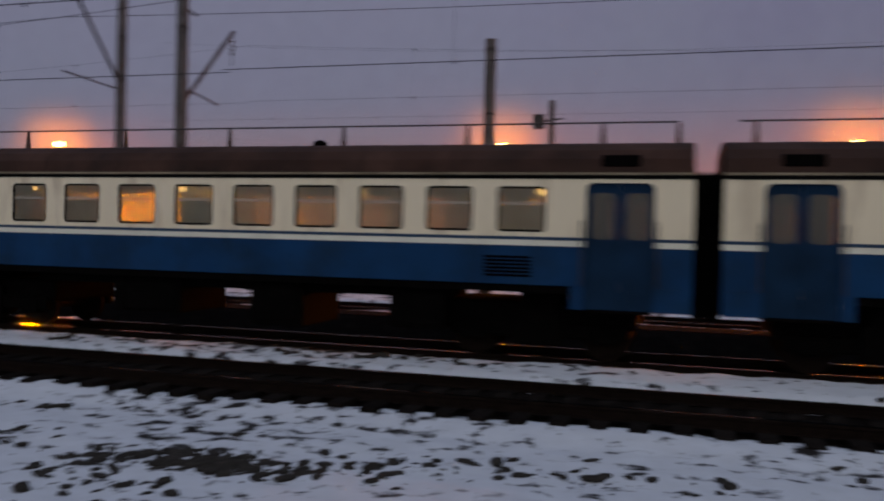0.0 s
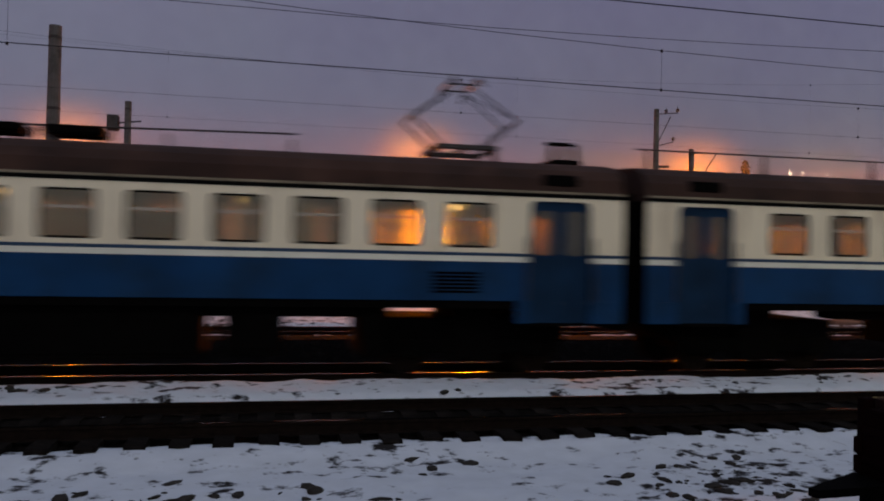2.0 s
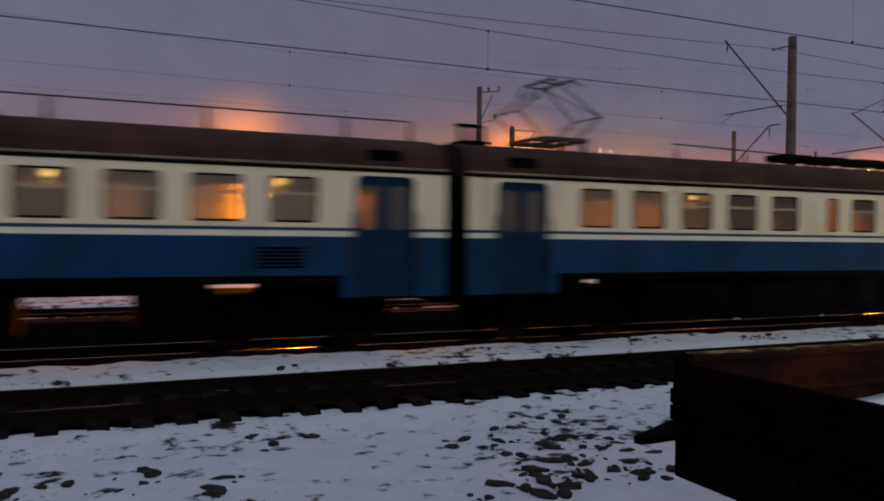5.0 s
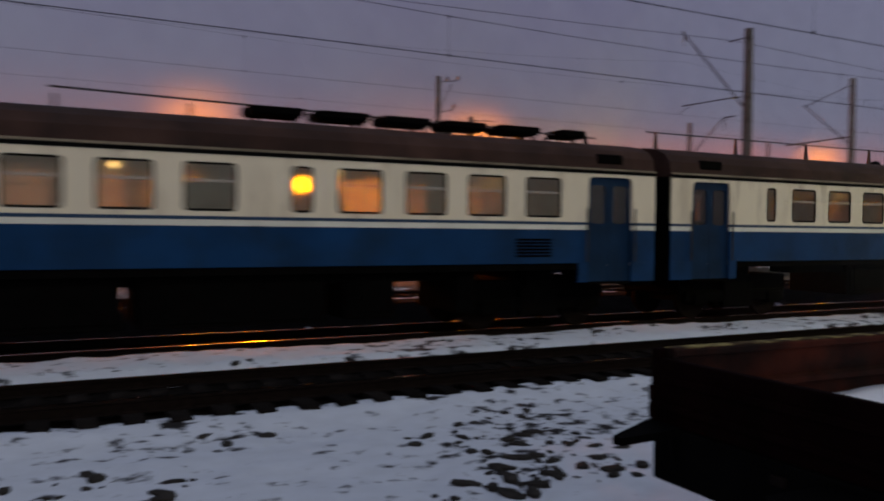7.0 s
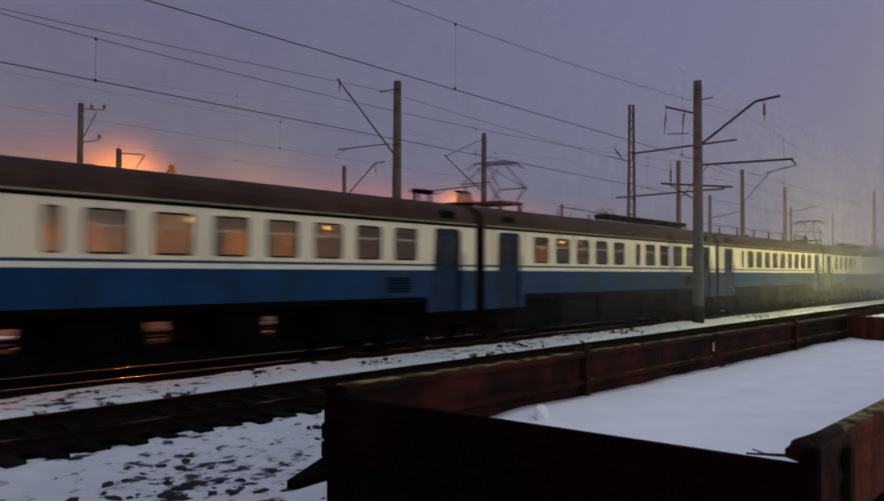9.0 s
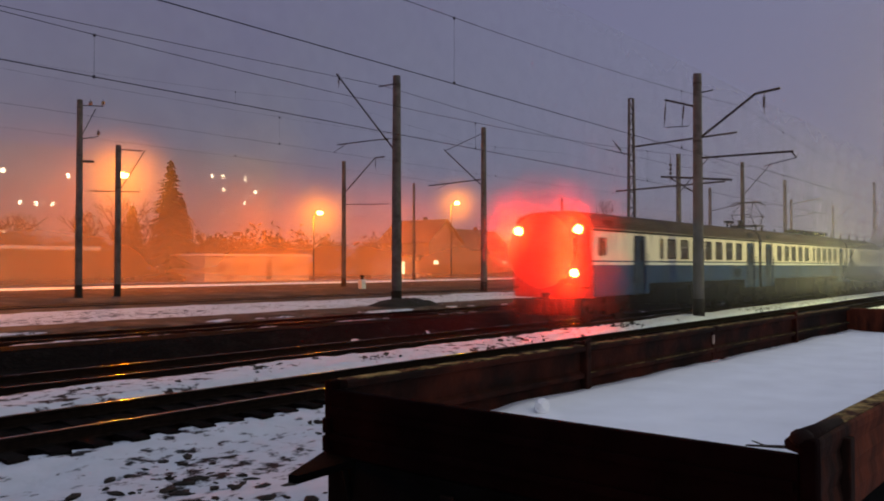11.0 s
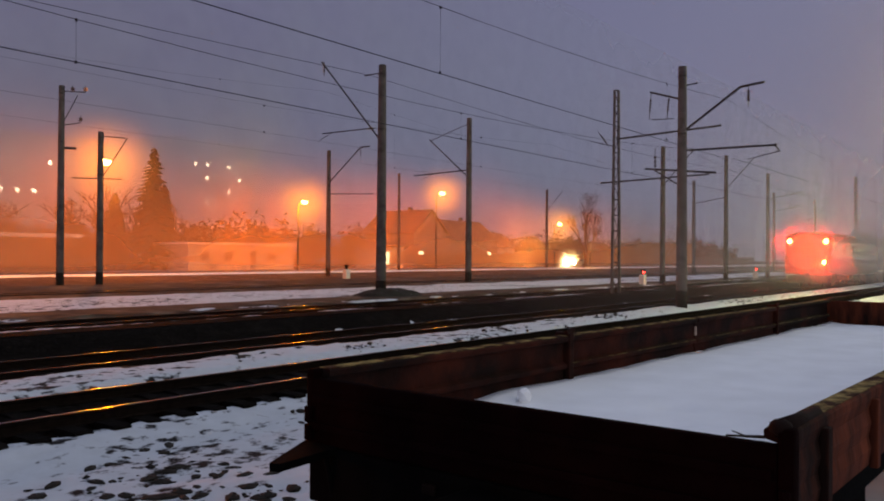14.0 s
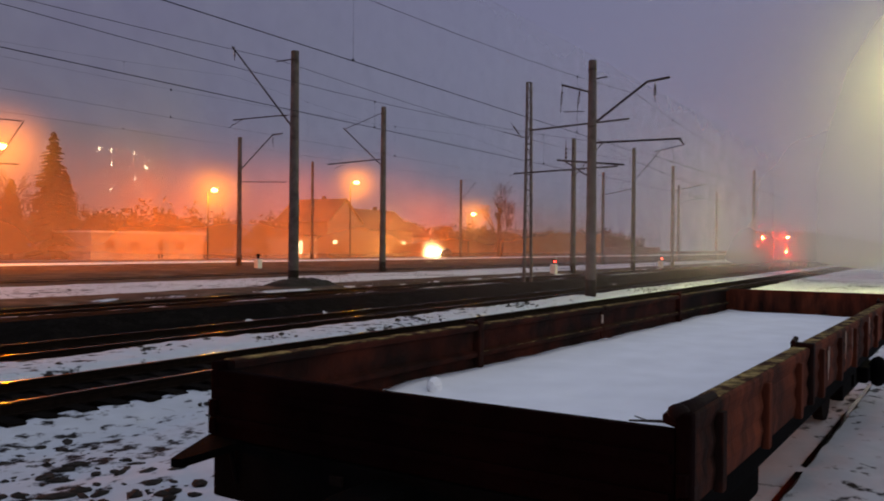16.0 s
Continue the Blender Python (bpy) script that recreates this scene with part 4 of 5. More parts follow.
def mast(x, y, top, r0=0.20, r1=0.145, label="tapered concrete catenary mast with a dark base", base=None):
    z0 = ground_z(y) if base is None else base
    t = thing("catenary_mast", label, "mast", pose(x, y, z0), group="masts of the yard")
    h = top - z0
    bm = BM()
    rod(bm, (0, 0, -0.3), (0, 0, h), r0, r1, 14)
    part("pole", bm, M_CONCRETE, t)
    bm = BM()
    rod(bm, (0, 0, -0.1), (0, 0, 0.75), r0 + 0.006, r0 - 0.004, 14, caps=False)
    part("painted_base", bm, M_MASTBASE, t, "black bitumen coat at the foot")
    for f in (0.96, 0.72):
        bm = BM()
        rr = r0 + (r1 - r0) * f + 0.012
        rod(bm, (0, 0, h * f - 0.04), (0, 0, h * f + 0.04), rr, rr, 12)
        part("clamp_band", bm, M_STEEL, t)
    return t, z0


def lattice_mast(x, y, top):
    """Two steel channels tied by battens and diagonals."""
    z0 = ground_z(y)
    h = top - z0
    t = thing("catenary_mast", "slender twin-channel steel mast with long cross arms", "mast", pose(x, y, z0), group="masts of the yard")
    for s in (-1, 1):
        bm = BM()
        a, b = 0.15 * s, 0.075 * s
        rod(bm, (-a, a, -0.3), (-b, b, h), 0.095, 0.075, 4)
        part("channel", bm, M_CONCRETE, t)
    n = 13
    for k in range(n):
        bm = BM()
        za, zb = h * k / n, h * (k + 1) / n
        wa, wb = 0.15 - 0.075 * k / n, 0.15 - 0.075 * (k + 1) / n
        e = 1 if k % 2 else -1
        rod(bm, (-wa * e, wa * e, za), (wb * e, -wb * e, zb), 0.022, n=5)
        part("diagonal", bm, M_STEEL, t)
        bm = BM()
        rod(bm, (-wb, wb, zb), (wb, -wb, zb), 0.035, n=6)
        part("batten", bm, M_STEEL, t)
    return t, z0


def arm(t, z0, pts, r=0.035, name="bracket_arm", label=""):
    """A tube through world-height points given as (dx, dy, z)."""
    bm = BM()
    for a, b in zip(pts, pts[1:]):
        rod(bm, (a[0], a[1], a[2] - z0), (b[0], b[1], b[2] - z0), r, n=6)
    return part(name, bm, M_STEEL, t, label)


def insulator(t, z0, a, b, n=4, r=0.06):
    bm = BM()
    a, b = Vector((a[0], a[1], a[2] - z0)), Vector((b[0], b[1], b[2] - z0))
    rod(bm, a, b, 0.015, n=5)
    for k in range(n):
        p, q = a.lerp(b, 0.25 + 0.5 * k / n), a.lerp(b, 0.25 + 0.5 * (k + 0.6) / n)
        rod(bm, p, q, r, r * 0.5, 8)
    part("insulator_string", bm, M_INSUL, t)


def cantilever(t, z0, dy, z_root, z_tip, z_reg):
    """Sloping bracket with a hanging string and a steady arm over the track at dy."""
    arm(t, z0, [(0, 0, z_root), (0, dy, z_tip)], 0.045, label="sloping steel bracket")
    insulator(t, z0, (0, dy * 0.96, z_tip), (0, dy * 0.96, z_tip - 0.75))
    arm(t, z0, [(0, dy * 0.25, z_reg - 0.02), (0, dy * 0.98, z_reg)], 0.03, "steady_arm")
    arm(t, z0, [(0, dy * 0.8, z_reg), (0.05, dy * 1.02, z_reg - 0.28), (0.08, dy * 1.06, z_reg - 0.38)], 0.016, "registration_arm")
    insulator(t, z0, (0, dy * 0.08, z_reg - 0.05), (0, dy * 0.3, z_reg - 0.02), 4, 0.05)


def build_masts():
    # tall mast beyond the second track, bracket over the track behind it
    t, z = mast(30.2, 28.0, 11.57, 0.27, 0.19)
    cantilever(t, z, 4.25, 7.75, 12.3, 8.55)
    arm(t, z, [(0, 0, 11.2), (0, 1.2, 11.2)], 0.03, "cross_arm")
    # street-side mast with pin insulators
    t, z = mast(22.9, 45.0, 11.4, 0.21, 0.15, "concrete line mast with pin insulators on brackets")
    arm(t, z, [(0, 0, 11.1), (1.1, -0.5, 11.15)], 0.03, "cross_arm")
    arm(t, z, [(0, 0, 9.2), (0.75, -0.3, 10.95)], 0.025)
    arm(t, z, [(0, 0, 9.2), (0.9, -0.4, 9.45)], 0.025, "cross_arm")
    for p in ((0.5, -0.22, 11.1), (1.08, -0.5, 11.15), (0.88, -0.38, 9.45)):
        insulator(t, z, p, (p[0], p[1], p[2] + 0.4), 2, 0.13)
    arm(t, z, [(0, 0, 8.0), (0.7, -0.3, 8.0)], 0.07, "cross_arm")
    # low mast beside the lamp
    t, z = mast(25.2, 45.0, 9.15, 0.20, 0.15)
    arm(t, z, [(0, 0, 8.9), (1.2, -0.5, 8.9)], 0.03, "cross_arm")
    arm(t, z, [(0, 0, 6.4), (1.3, -0.6, 8.9)], 0.025)
    arm(t, z, [(-1.4, 0.6, 6.45), (1.1, -0.5, 6.5)], 0.03, "cross_arm")
    t, z = mast(48.15, 50.0, 10.9, 0.21, 0.16)
    arm(t, z, [(0, 0, 8.2), (0, -3.6, 10.9), (0, -4.6, 10.9)], 0.05)
    insulator(t, z, (0, -3.6, 10.9), (0, -3.6, 9.9))
    arm(t, z, [(0, 0, 7.3), (0, -5.0, 7.1)], 0.03, "steady_arm")
    t, z = mast(68.7, 60.0, 11.3, 0.18, 0.14)
    t, z = mast(48.6, 36.0, 12.28, 0.25, 0.18)
    arm(t, z, [(0, 0, 11.9), (0, 3.6, 10.9)], 0.025, "tie_rod")
    arm(t, z, [(0, 0, 7.9), (0, 3.7, 11.0)], 0.045)
    arm(t, z, [(0, 0.2, 8.5), (0, 5.2, 8.35)], 0.045, "steady_arm")
    arm(t, z, [(0, 3.3, 8.4), (0, 4.5, 8.0)], 0.018, "registration_arm")
    # pair beside the main line: twin-channel mast and the round mast before it
    t, z = lattice_mast(40.4, 20.4, 11.1)
    arm(t, z, [(0, 0, 8.5), (0, -5.6, 8.72)], 0.05, "cross_arm")
    arm(t, z, [(0, 0.9, 6.2), (0, -5.0, 6.35)], 0.045, "cross_arm")
    insulator(t, z, (0, 1.1, 9.0), (0, 0.4, 8.1), 5)
    arm(t, z, [(0, 0.0, 8.1), (0, 1.5, 8.5)], 0.02)
    t, z = mast(35.1, 14.7, 10.6, 0.25, 0.18, "heavy concrete mast carrying several bracket arms")
    arm(t, z, [(0, 0, 6.9), (0, -4.0, 6.85)], 0.045, "steady_arm")
    arm(t, z, [(0, -3.9, 6.85), (0.1, -4.1, 6.6)], 0.03)
    arm(t, z, [(0.1, -4.1, 6.6), (0.1, -2.8, 6.35)], 0.018, "registration_arm")
    arm(t, z, [(0, 0, 7.7), (0, -2.5, 9.4), (0, -3.5, 9.5)], 0.055)
    insulator(t, z, (0, -2.85, 9.45), (0, -2.85, 8.5), 5, 0.08)
    arm(t, z, [(0, 0, 9.15), (0, 1.5, 9.65)], 0.045)
    for dy in (1.45, 0.6):
        insulator(t, z, (0, dy, 9.5 if dy < 1 else 9.6), (0, dy + 0.1, 8.4), 4)
    arm(t, z, [(0, 1.4, 8.4), (0, 0.4, 8.35)], 0.02)
    arm(t, z, [(0, 0, 9.75), (0, -0.7, 9.8)], 0.03, "cross_arm")
    arm(t, z, [(0, 1.7, 6.2), (0, -1.5, 5.85)], 0.045, "cross_arm")
    arm(t, z, [(0, 0, 5.3), (0, 1.4, 6.2)], 0.03)
    for dy in (0.9, 1.25):
        insulator(t, z, (0, dy, 6.0), (0, dy, 7.1), 3, 0.08)
    for x, y, top in ((59.6, 25.8, 10.65), (73.8, 25.8, 11.4), (86.4, 25.8, 10.85), (90.4, 35.0, 10.9), (121.3, 35.0, 11.6), (144.5, 35.0, 12.0), (100.6, 60.0, 11.7), (98.5, 20.0, 11.2)):
        t, z = mast(x, y, top, 0.22, 0.16)
        if x in (86.4, 90.4, 121.3):
            arm(t, z, [(0, 0, top - 2.6), (0, -3.4, top - 2.0)], 0.04, "cross_arm")
        elif x != 98.5:
            arm(t, z, [(0, 0, top - 3), (0, -2.4, top - 0.4)], 0.035)
    # masts behind the first cars
    t, z = mast(-5.65, 25.8, 8.7, 0.20, 0.17)
    t, z = mast(-13.15, 20.15, 11.0, 0.19, 0.15)
    arm(t, z, [(0, 0, 5.85), (0, 2.7, 8.55)], 0.06)
    insulator(t, z, (0, 2.65, 8.5), (0, 2.65, 7.5))
    arm(t, z, [(0, 0.6, 6.3), (0, 1.9, 6.15)], 0.03, "steady_arm")
    arm(t, z, [(0, 0, 8.6), (0, 0.7, 8.5)], 0.03, "cross_arm")
    t, z = mast(-19.6, 26.0, 13.0, 0.21, 0.16)
    arm(t, z, [(0, 0, 7.6), (0, -3.2, 11.2)], 0.06)
    arm(t, z, [(0, -0.3, 7.5), (0, -3.0, 7.6)], 0.03, "steady_arm")
    t, z = mast(-6.0, 41.5, 9.4, 0.18, 0.15, "short mast with a small transformer box", base=0.35)
    bm = BM()
    box(bm, -0.9, -0.4, -0.3, 0.3, 8.0 - z, 8.7 - z, 0.04)
    part("transformer_box", bm, M_STEEL, t)
    arm(t, z, [(-0.9, 0, 8.3), (0.6, 0, 8.5)], 0.04, "cross_arm")
    # mound at the foot of the tall mast
    bm = BM()
    bmesh.ops.create_icosphere(bm, subdivisions=4, radius=1.0, matrix=Matrix.Translation((30.3, 27.6, 0.05)) @ Matrix.Diagonal((2.1, 1.5, 0.55, 1)))
    for v in bm.verts:
        v.co.z += 0.12 * noise.noise(v.co * 1.8) + 0.05 * noise.noise(v.co * 6)
    solid("spoil_mound", bm, M_CLOD, "dark heap of spoil round a mast foot", "soil heap")


build_masts()


def wire(name, pts, r, label, group):
    """One tube through all the points."""
    bm = BM()
    prev = None
    for p in pts:
        ring = [bm.verts.new((p[0], p[1] + r * math.cos(a), p[2] + r * math.sin(a))) for a in (0, 1.571, 3.142, 4.712)]
        if prev:
            for k in range(4):
                bm.faces.new((prev[k], prev[(k + 1) % 4], ring[(k + 1) % 4], ring[k]))
        prev = ring
    return tagged(new(name, finish(bm, name, M_WIRE)), label, "wire", group)


def catenary(y, z_contact, z_mess, sag, x0=-60, span=52, n=6, droppers=True, r=0.0105):
    for k in range(n):
        a, b = x0 + k * span, x0 + (k + 1) * span
        f = lambda x: z_mess - sag * (1 - ((x - (a + b) / 2) / (span / 2)) ** 2)
        xs = np.linspace(a, b, 15)
        wire("messenger_wire", [(x, y, f(x)) for x in xs], r * 0.72, "sagging messenger wire over the track", "overhead wires")
        w = wire("contact_wire", [(a, y - 0.15, z_contact), (b, y + 0.15, z_contact)], r, "taut contact wire over the track", "overhead wires")
        if droppers:
            for x in np.arange(a + 5.5, b, 13.3):
                bm = BM()
                rod(bm, (x, y, z_contact), (x, y, f(x)), r * 0.33, n=4)
                box(bm, x - 0.02, x + 0.02, y - 0.02, y + 0.02, z_contact - 0.02, z_contact + 0.04)
                box(bm, x - 0.02, x + 0.02, y - 0.02, y + 0.02, f(x) - 0.04, f(x) + 0.02)
                part("dropper", bm, M_WIRE, w)


catenary(12.65, 6.42, 8.9, 1.0, x0=-69)
catenary(17.2, 6.09, 7.9, 1.0, x0=-62)
catenary(23.6, 6.5, 8.3, 0.9, x0=-65, r=0.004)
catenary(31.8, 7.2, 10.7, 1.2, x0=-22, r=0.004)
wire("feeder_wire", [(x, 28.9, 11.2 - 0.6 * math.sin(math.pi * ((x - 30.2) / 55 % 1))) for x in np.arange(-79.8, 250, 5.5)], 0.012, "feeder wire along the mast tops", "overhead wires")

# ---- the flat wagon ----


def flat_wagon():
    """Low-sided wagon with drop sides, loaded with lying snow. Local x runs from its near end, z from the rail."""
    zt = 1.40
    w = thing("flat_wagon", "rust-red low-sided flat wagon filled with fresh snow", "wagon", pose(3.98, 3.60, 0, 0, 0, -1.48))
    L, WL, WR = 12.95, 1.5, 1.6
    rnd = random.Random(4)
    # side boards in drop sections: a broad top flange, a pressed face and a ledge near the deck
    cuts = (0.05, 3.27, 6.48, 9.72, L - 0.05)
    for side, W in ((-1, WR), (1, WL)):
        y = side * W
        for k in range(4):
            a, b = cuts[k], cuts[k + 1] - 0.03
            bm = BM()
            prism(bm, [(y - side * v, z) for v, z in ((0.06, 0.97), (0.0, 0.95), (-0.015, 1.05), (0.0, 1.12), (-0.015, 1.2), (0.0, 1.28), (-0.02, zt - 0.05), (-0.02, zt - 0.012), (-0.008, zt),
                                                      (0.105, zt - 0.002), (0.115, zt - 0.014), (0.112, zt - 0.05), (0.055, zt - 0.065), (0.05, 1.15), (0.10, 1.125), (0.10, 1.085), (0.05, 1.07))], a, b)
            # left boards take the shaded rust, right boards the lit copy
            board = part("side_board", bm, M_RUST if side > 0 else M_RUSTLIT, w, "pressed steel drop side, rusty")
            # floodlight painted as thin strips; the nearest board has only the top one
            for v0, v1, z in ((0.0, 0.10, zt - 0.004), (0.062, 0.098, 1.122))[:1 if k == 0 else 2]:
                bm = BM()
                ya, yb = sorted((y - side * v0, y - side * v1))
                box(bm, a + 0.01, b - 0.01, ya, yb, z, z + 0.008)
                part("flange_light_strip", bm, M_FLANGELIT, board, "rust-speckled strip on the flange, coloured yellow for floodlight")
            for x in (a + 0.5, (a + b) / 2, b - 0.5):
                bm = BM()
                box(bm, x - 0.04, x + 0.04, min(y, y + side * 0.05), max(y, y + side * 0.05), 0.93, zt - 0.06, 0.01)
                part("board_rib", bm, M_RUST if side > 0 else M_RUSTLIT, board)
            x = b + 0.015
            if k in (0, 2):
                bm = BM()
                ya, yb = sorted((y - side * 0.125, y + side * 0.05))
                box(bm, x - 0.045, x + 0.045, ya, yb, 0.95, zt + 0.035, 0.02)
                rod(bm, (x - 0.07, y - side * 0.1, zt + 0.03), (x + 0.06, y - side * 0.1, zt + 0.055), 0.022, n=8)
                part("lock_post", bm, M_RUST, w, "latch post between two drop sides")
            elif k == 1:
                bm = BM()
                ya, yb = sorted((y - side * 0.06, y - side * 0.085))
                box(bm, x - 0.012, x + 0.012, ya, yb, 1.18, 1.29, 0.004)
                part("latch", bm, M_DRIP, w, "pale worn latch tongue")
    # end boards: near one almost black, far one redder
    for x0, s in ((0.0, -1), (L, 1)):
        bm = BM()
        box(bm, x0 - 0.03, x0 + 0.035, -WR + 0.03, WL - 0.02, 0.90, zt - (0.06 if s < 0 else 0.012), 0.012)
        # far board takes the lit copy of the rust
        board = part("end_board", bm, M_DARKPLATE if s < 0 else M_RUSTLIT, w, "dark red end board")
        for z in (1.0, 1.18):
            bm = BM()
            box(bm, x0 + s * 0.03, x0 + s * 0.055, -WR + 0.05, WL - 0.05, z, z + 0.05, 0.008)
            part("board_rib", bm, M_DARKPLATE, board)
        bm = BM()
        box(bm, x0 + s * 0.05, x0 + s * 0.075, 0.36, 0.46, 0.76, 0.82, 0.006)
        part("label_holder", bm, M_RAIL, board, "small steel label holder")
    # corner posts with hinges
    for y in (-WR, WL):
        for x in (0.0, L):
            bm = BM()
            hh = zt + (0.02 if y < 0 else 0.0)
            box(bm, x - 0.035, x + 0.05, y - 0.045, y + 0.03, 0.80, hh, 0.02)
            for z in (0.98, 1.10):
                rod(bm, (x - 0.045, y - 0.01, z - 0.05), (x - 0.045, y - 0.01, z + 0.05), 0.03, n=8)
            part("corner_post", bm, M_DARKPLATE, w)
    bm = BM()
    ball(bm, (0.02, -WR + 0.03, zt + 0.015), 0.065, 2, (1.0, 0.8, 0.6))
    rod(bm, (0.0, -WR + 0.03, zt + 0.01), (0.6, -WR + 0.03, zt - 0.004), 0.045, 0.03, 10)
    part("rolled_cap", bm, M_RUST, w, "rolled plate end of the side board", smooth=True)
    # floor and frame
    bm = BM()
    for k in range(26):
        a = 0.06 + k * (L - 0.12) / 26
        box(bm, a, a + (L - 0.12) / 26 - 0.008, -WR + 0.1, WL - 0.1, 0.84, 0.905)
    part("deck_planks", bm, M_RUST, w)
    bm = BM()
    for y in (-1.35, -0.35, 0.35, 1.35):
        box(bm, 0.1, L - 0.1, y - 0.06, y + 0.06, 0.60, 0.90, 0.01)
    box(bm, -0.05, 0.12, -1.48, 1.48, 0.52, 0.90, 0.02)
    box(bm, L - 0.12, L + 0.05, -1.48, 1.48, 0.52, 0.90, 0.02)
    part("frame", bm, M_UNDER, w, "black sooty wagon frame")
    # wedge-shaped foot step at the corner
    bm = BM()
    pts = [(-0.02, 1.22), (-0.02, 1.55), (-0.58, 1.24), (-0.56, 1.17)]
    lo = [bm.verts.new((x, y, 0.86)) for x, y in pts]
    hi = [bm.verts.new((x, y, 0.91)) for x, y in pts]
    bm.faces.new(lo[::-1])
    bm.faces.new(hi)
    for i in range(4):
        bm.faces.new((lo[i], lo[(i + 1) % 4], hi[(i + 1) % 4], hi[i]))
    rod(bm, (-0.1, 1.26, 0.86), (-0.02, 1.26, 0.55), 0.02, n=6)
    part("foot_step", bm, M_UNDER, w, "dark steel foot plate at the corner")
    bm = BM()
    box(bm, -0.5, 0.1, -0.15, 0.15, 0.58, 0.85, 0.04)
    part("coupler", bm, M_UNDER, w)
    for cx in (2.6, L - 2.6):
        bm = BM()
        for s in (-1, 1):
            box(bm, cx - 1.25, cx + 1.25, s * 0.95, s * 1.12, 0.02, 0.38, 0.04)
        box(bm, cx - 0.25, cx + 0.25, -1.15, 1.15, 0.1, 0.6)
        bogie = part("bogie", bm, M_UNDER, w)
        for ax in (-0.92, 0.92):
            bm = BM()
            for s in (-1, 1):
                rod(bm, (cx + ax, s * 0.72, 0.12), (cx + ax, s * 0.86, 0.12), 0.45, n=22)
            rod(bm, (cx + ax, -0.8, 0.12), (cx + ax, 0.8, 0.12), 0.07, n=8)
            part("wheelset", bm, M_RAIL, bogie)
    # hanging fittings and lime streaks on the outer side
    bm = BM()
    ball(bm, (6.9, -WR - 0.16, 0.78), 0.16, 2, (1, 0.7, 1.1))
    box(bm, 6.5, 7.3, -WR - 0.10, -WR + 0.02, 0.68, 0.86, 0.03)
    part("door_catch", bm, M_UNDER, w)
    for x, z0, z1, ww in ((0.55, 0.93, 1.13, 0.07), (4.2, 0.98, 1.3, 0.12), (5.3, 1.05, 1.36, 0.10), (5.8, 1.02, 1.34, 0.06), (7.4, 1.1, 1.36, 0.10), (8.3, 1.0, 1.34, 0.12)):
        bm = BM()
        k = 5
        top = [bm.verts.new((x + ww * (i / k - 0.5), -WR - 0.020, z1 + rnd.uniform(-0.02, 0.02))) for i in range(k + 1)]
        bot = [bm.verts.new((x + ww * 0.8 * (i / k - 0.5), -WR - 0.020, z0 + rnd.uniform(0, 0.6) * (z1 - z0))) for i in range(k + 1)]
        for i in range(k):
            bm.faces.new((top[i], top[i + 1], bot[i + 1], bot[i]))
        bmesh.ops.solidify(bm, geom=bm.faces[:], thickness=0.004)
        part("lime_streak", bm, M_DRIP, w, "pale lime streak on rust")
    return w


flat_wagon()


def wagon_snow():
    """Snow lying on the deck, drifted against the boards."""
    bm = BM()
    L, WL, WR = 12.86, 1.415, 1.515
    nx, ny = 110, 26
    grid = []
    for i in range(nx + 1):
        x = 0.06 + (L) * i / nx
        row = []
        for j in range(ny + 1):
            y = -WR + (WL + WR) * j / ny
            e = max(0, 1 - min(WL - y, y + WR) / 0.25)
            z = 0.955 + 0.02 * noise.noise((x * 0.5, y * 0.7, 5)) + 0.012 * noise.noise((x * 2.5, y * 2.5, 1)) + 0.03 * e * (0.6 + noise.noise((x * 1.2, y, 8)))
            z -= 0.05 * math.exp(-((x - 1.95) ** 2 / 0.02 + (y - -0.21) ** 2 / 0.02)) + 0.04 * math.exp(-((x - 2.66) ** 2 / 0.02 + (y - 0.04) ** 2 / 0.015)) + 0.035 * math.exp(-((x - 10.88) ** 2 / 0.06 + (y - 1.61) ** 2 / 0.02))
            row.append(bm.verts.new((x, y, z)))
        grid.append(row)
    for a, b in zip(grid, grid[1:]):
        for i in range(ny):
            bm.faces.new((a[i], b[i], b[i + 1], a[i + 1]))
    rim = [grid[0][j] for j in range(ny + 1)] + [grid[i][ny] for i in range(1, nx + 1)] + [grid[nx][j] for j in range(ny - 1, -1, -1)] + [grid[i][0] for i in range(nx - 1, 0, -1)]
    low = [bm.verts.new((v.co.x, v.co.y, 0.906)) for v in rim]
    for i in range(len(rim)):
        k = (i + 1) % len(rim)
        bm.faces.new((rim[i], low[i], low[k], rim[k]))
    solid("wagon_snow", bm, M_SNOW_CLEAN, "smooth layer of fresh snow lying on the wagon deck", "snow", m=pose(3.98, 3.60, 0, 0, 0, -1.48), smooth=True)
    bm = BM()
    ball(bm, (0, 0, 0.05), 0.07, 2, (1.1, 0.8, 1))
    ball(bm, (0.07, 0.02, 0.04), 0.05, 1)
    for v in bm.verts:
        v.co += 0.02 * Vector((noise.noise(v.co * 20), noise.noise(v.co * 23), noise.noise(v.co * 27)))
    solid("snow_lump", bm, M_SNOW_CLEAN, "small frozen lump on the wagon snow", "snow", m=pose(6.02, 4.66, 0.95))
    bm = BM()
    rod(bm, (0, 0, 0.02), (0.28, 0.10, 0.05), 0.012, 0.006, 6)
    rod(bm, (0.12, 0.05, 0.03), (0.2, -0.04, 0.05), 0.006, 0.004, 5)
    solid("twig", bm, M_BARK, "thin dark twig lying on the snow", "twig", m=pose(5.75, 2.62, 0.965, 0, 0, 125))


wagon_snow()
track(3.45, "snowed-in siding track under the wagon", -0.33, x0=-40, x1=200, turn=-1.48)

# ---- street side: lamps, buildings, trees ----


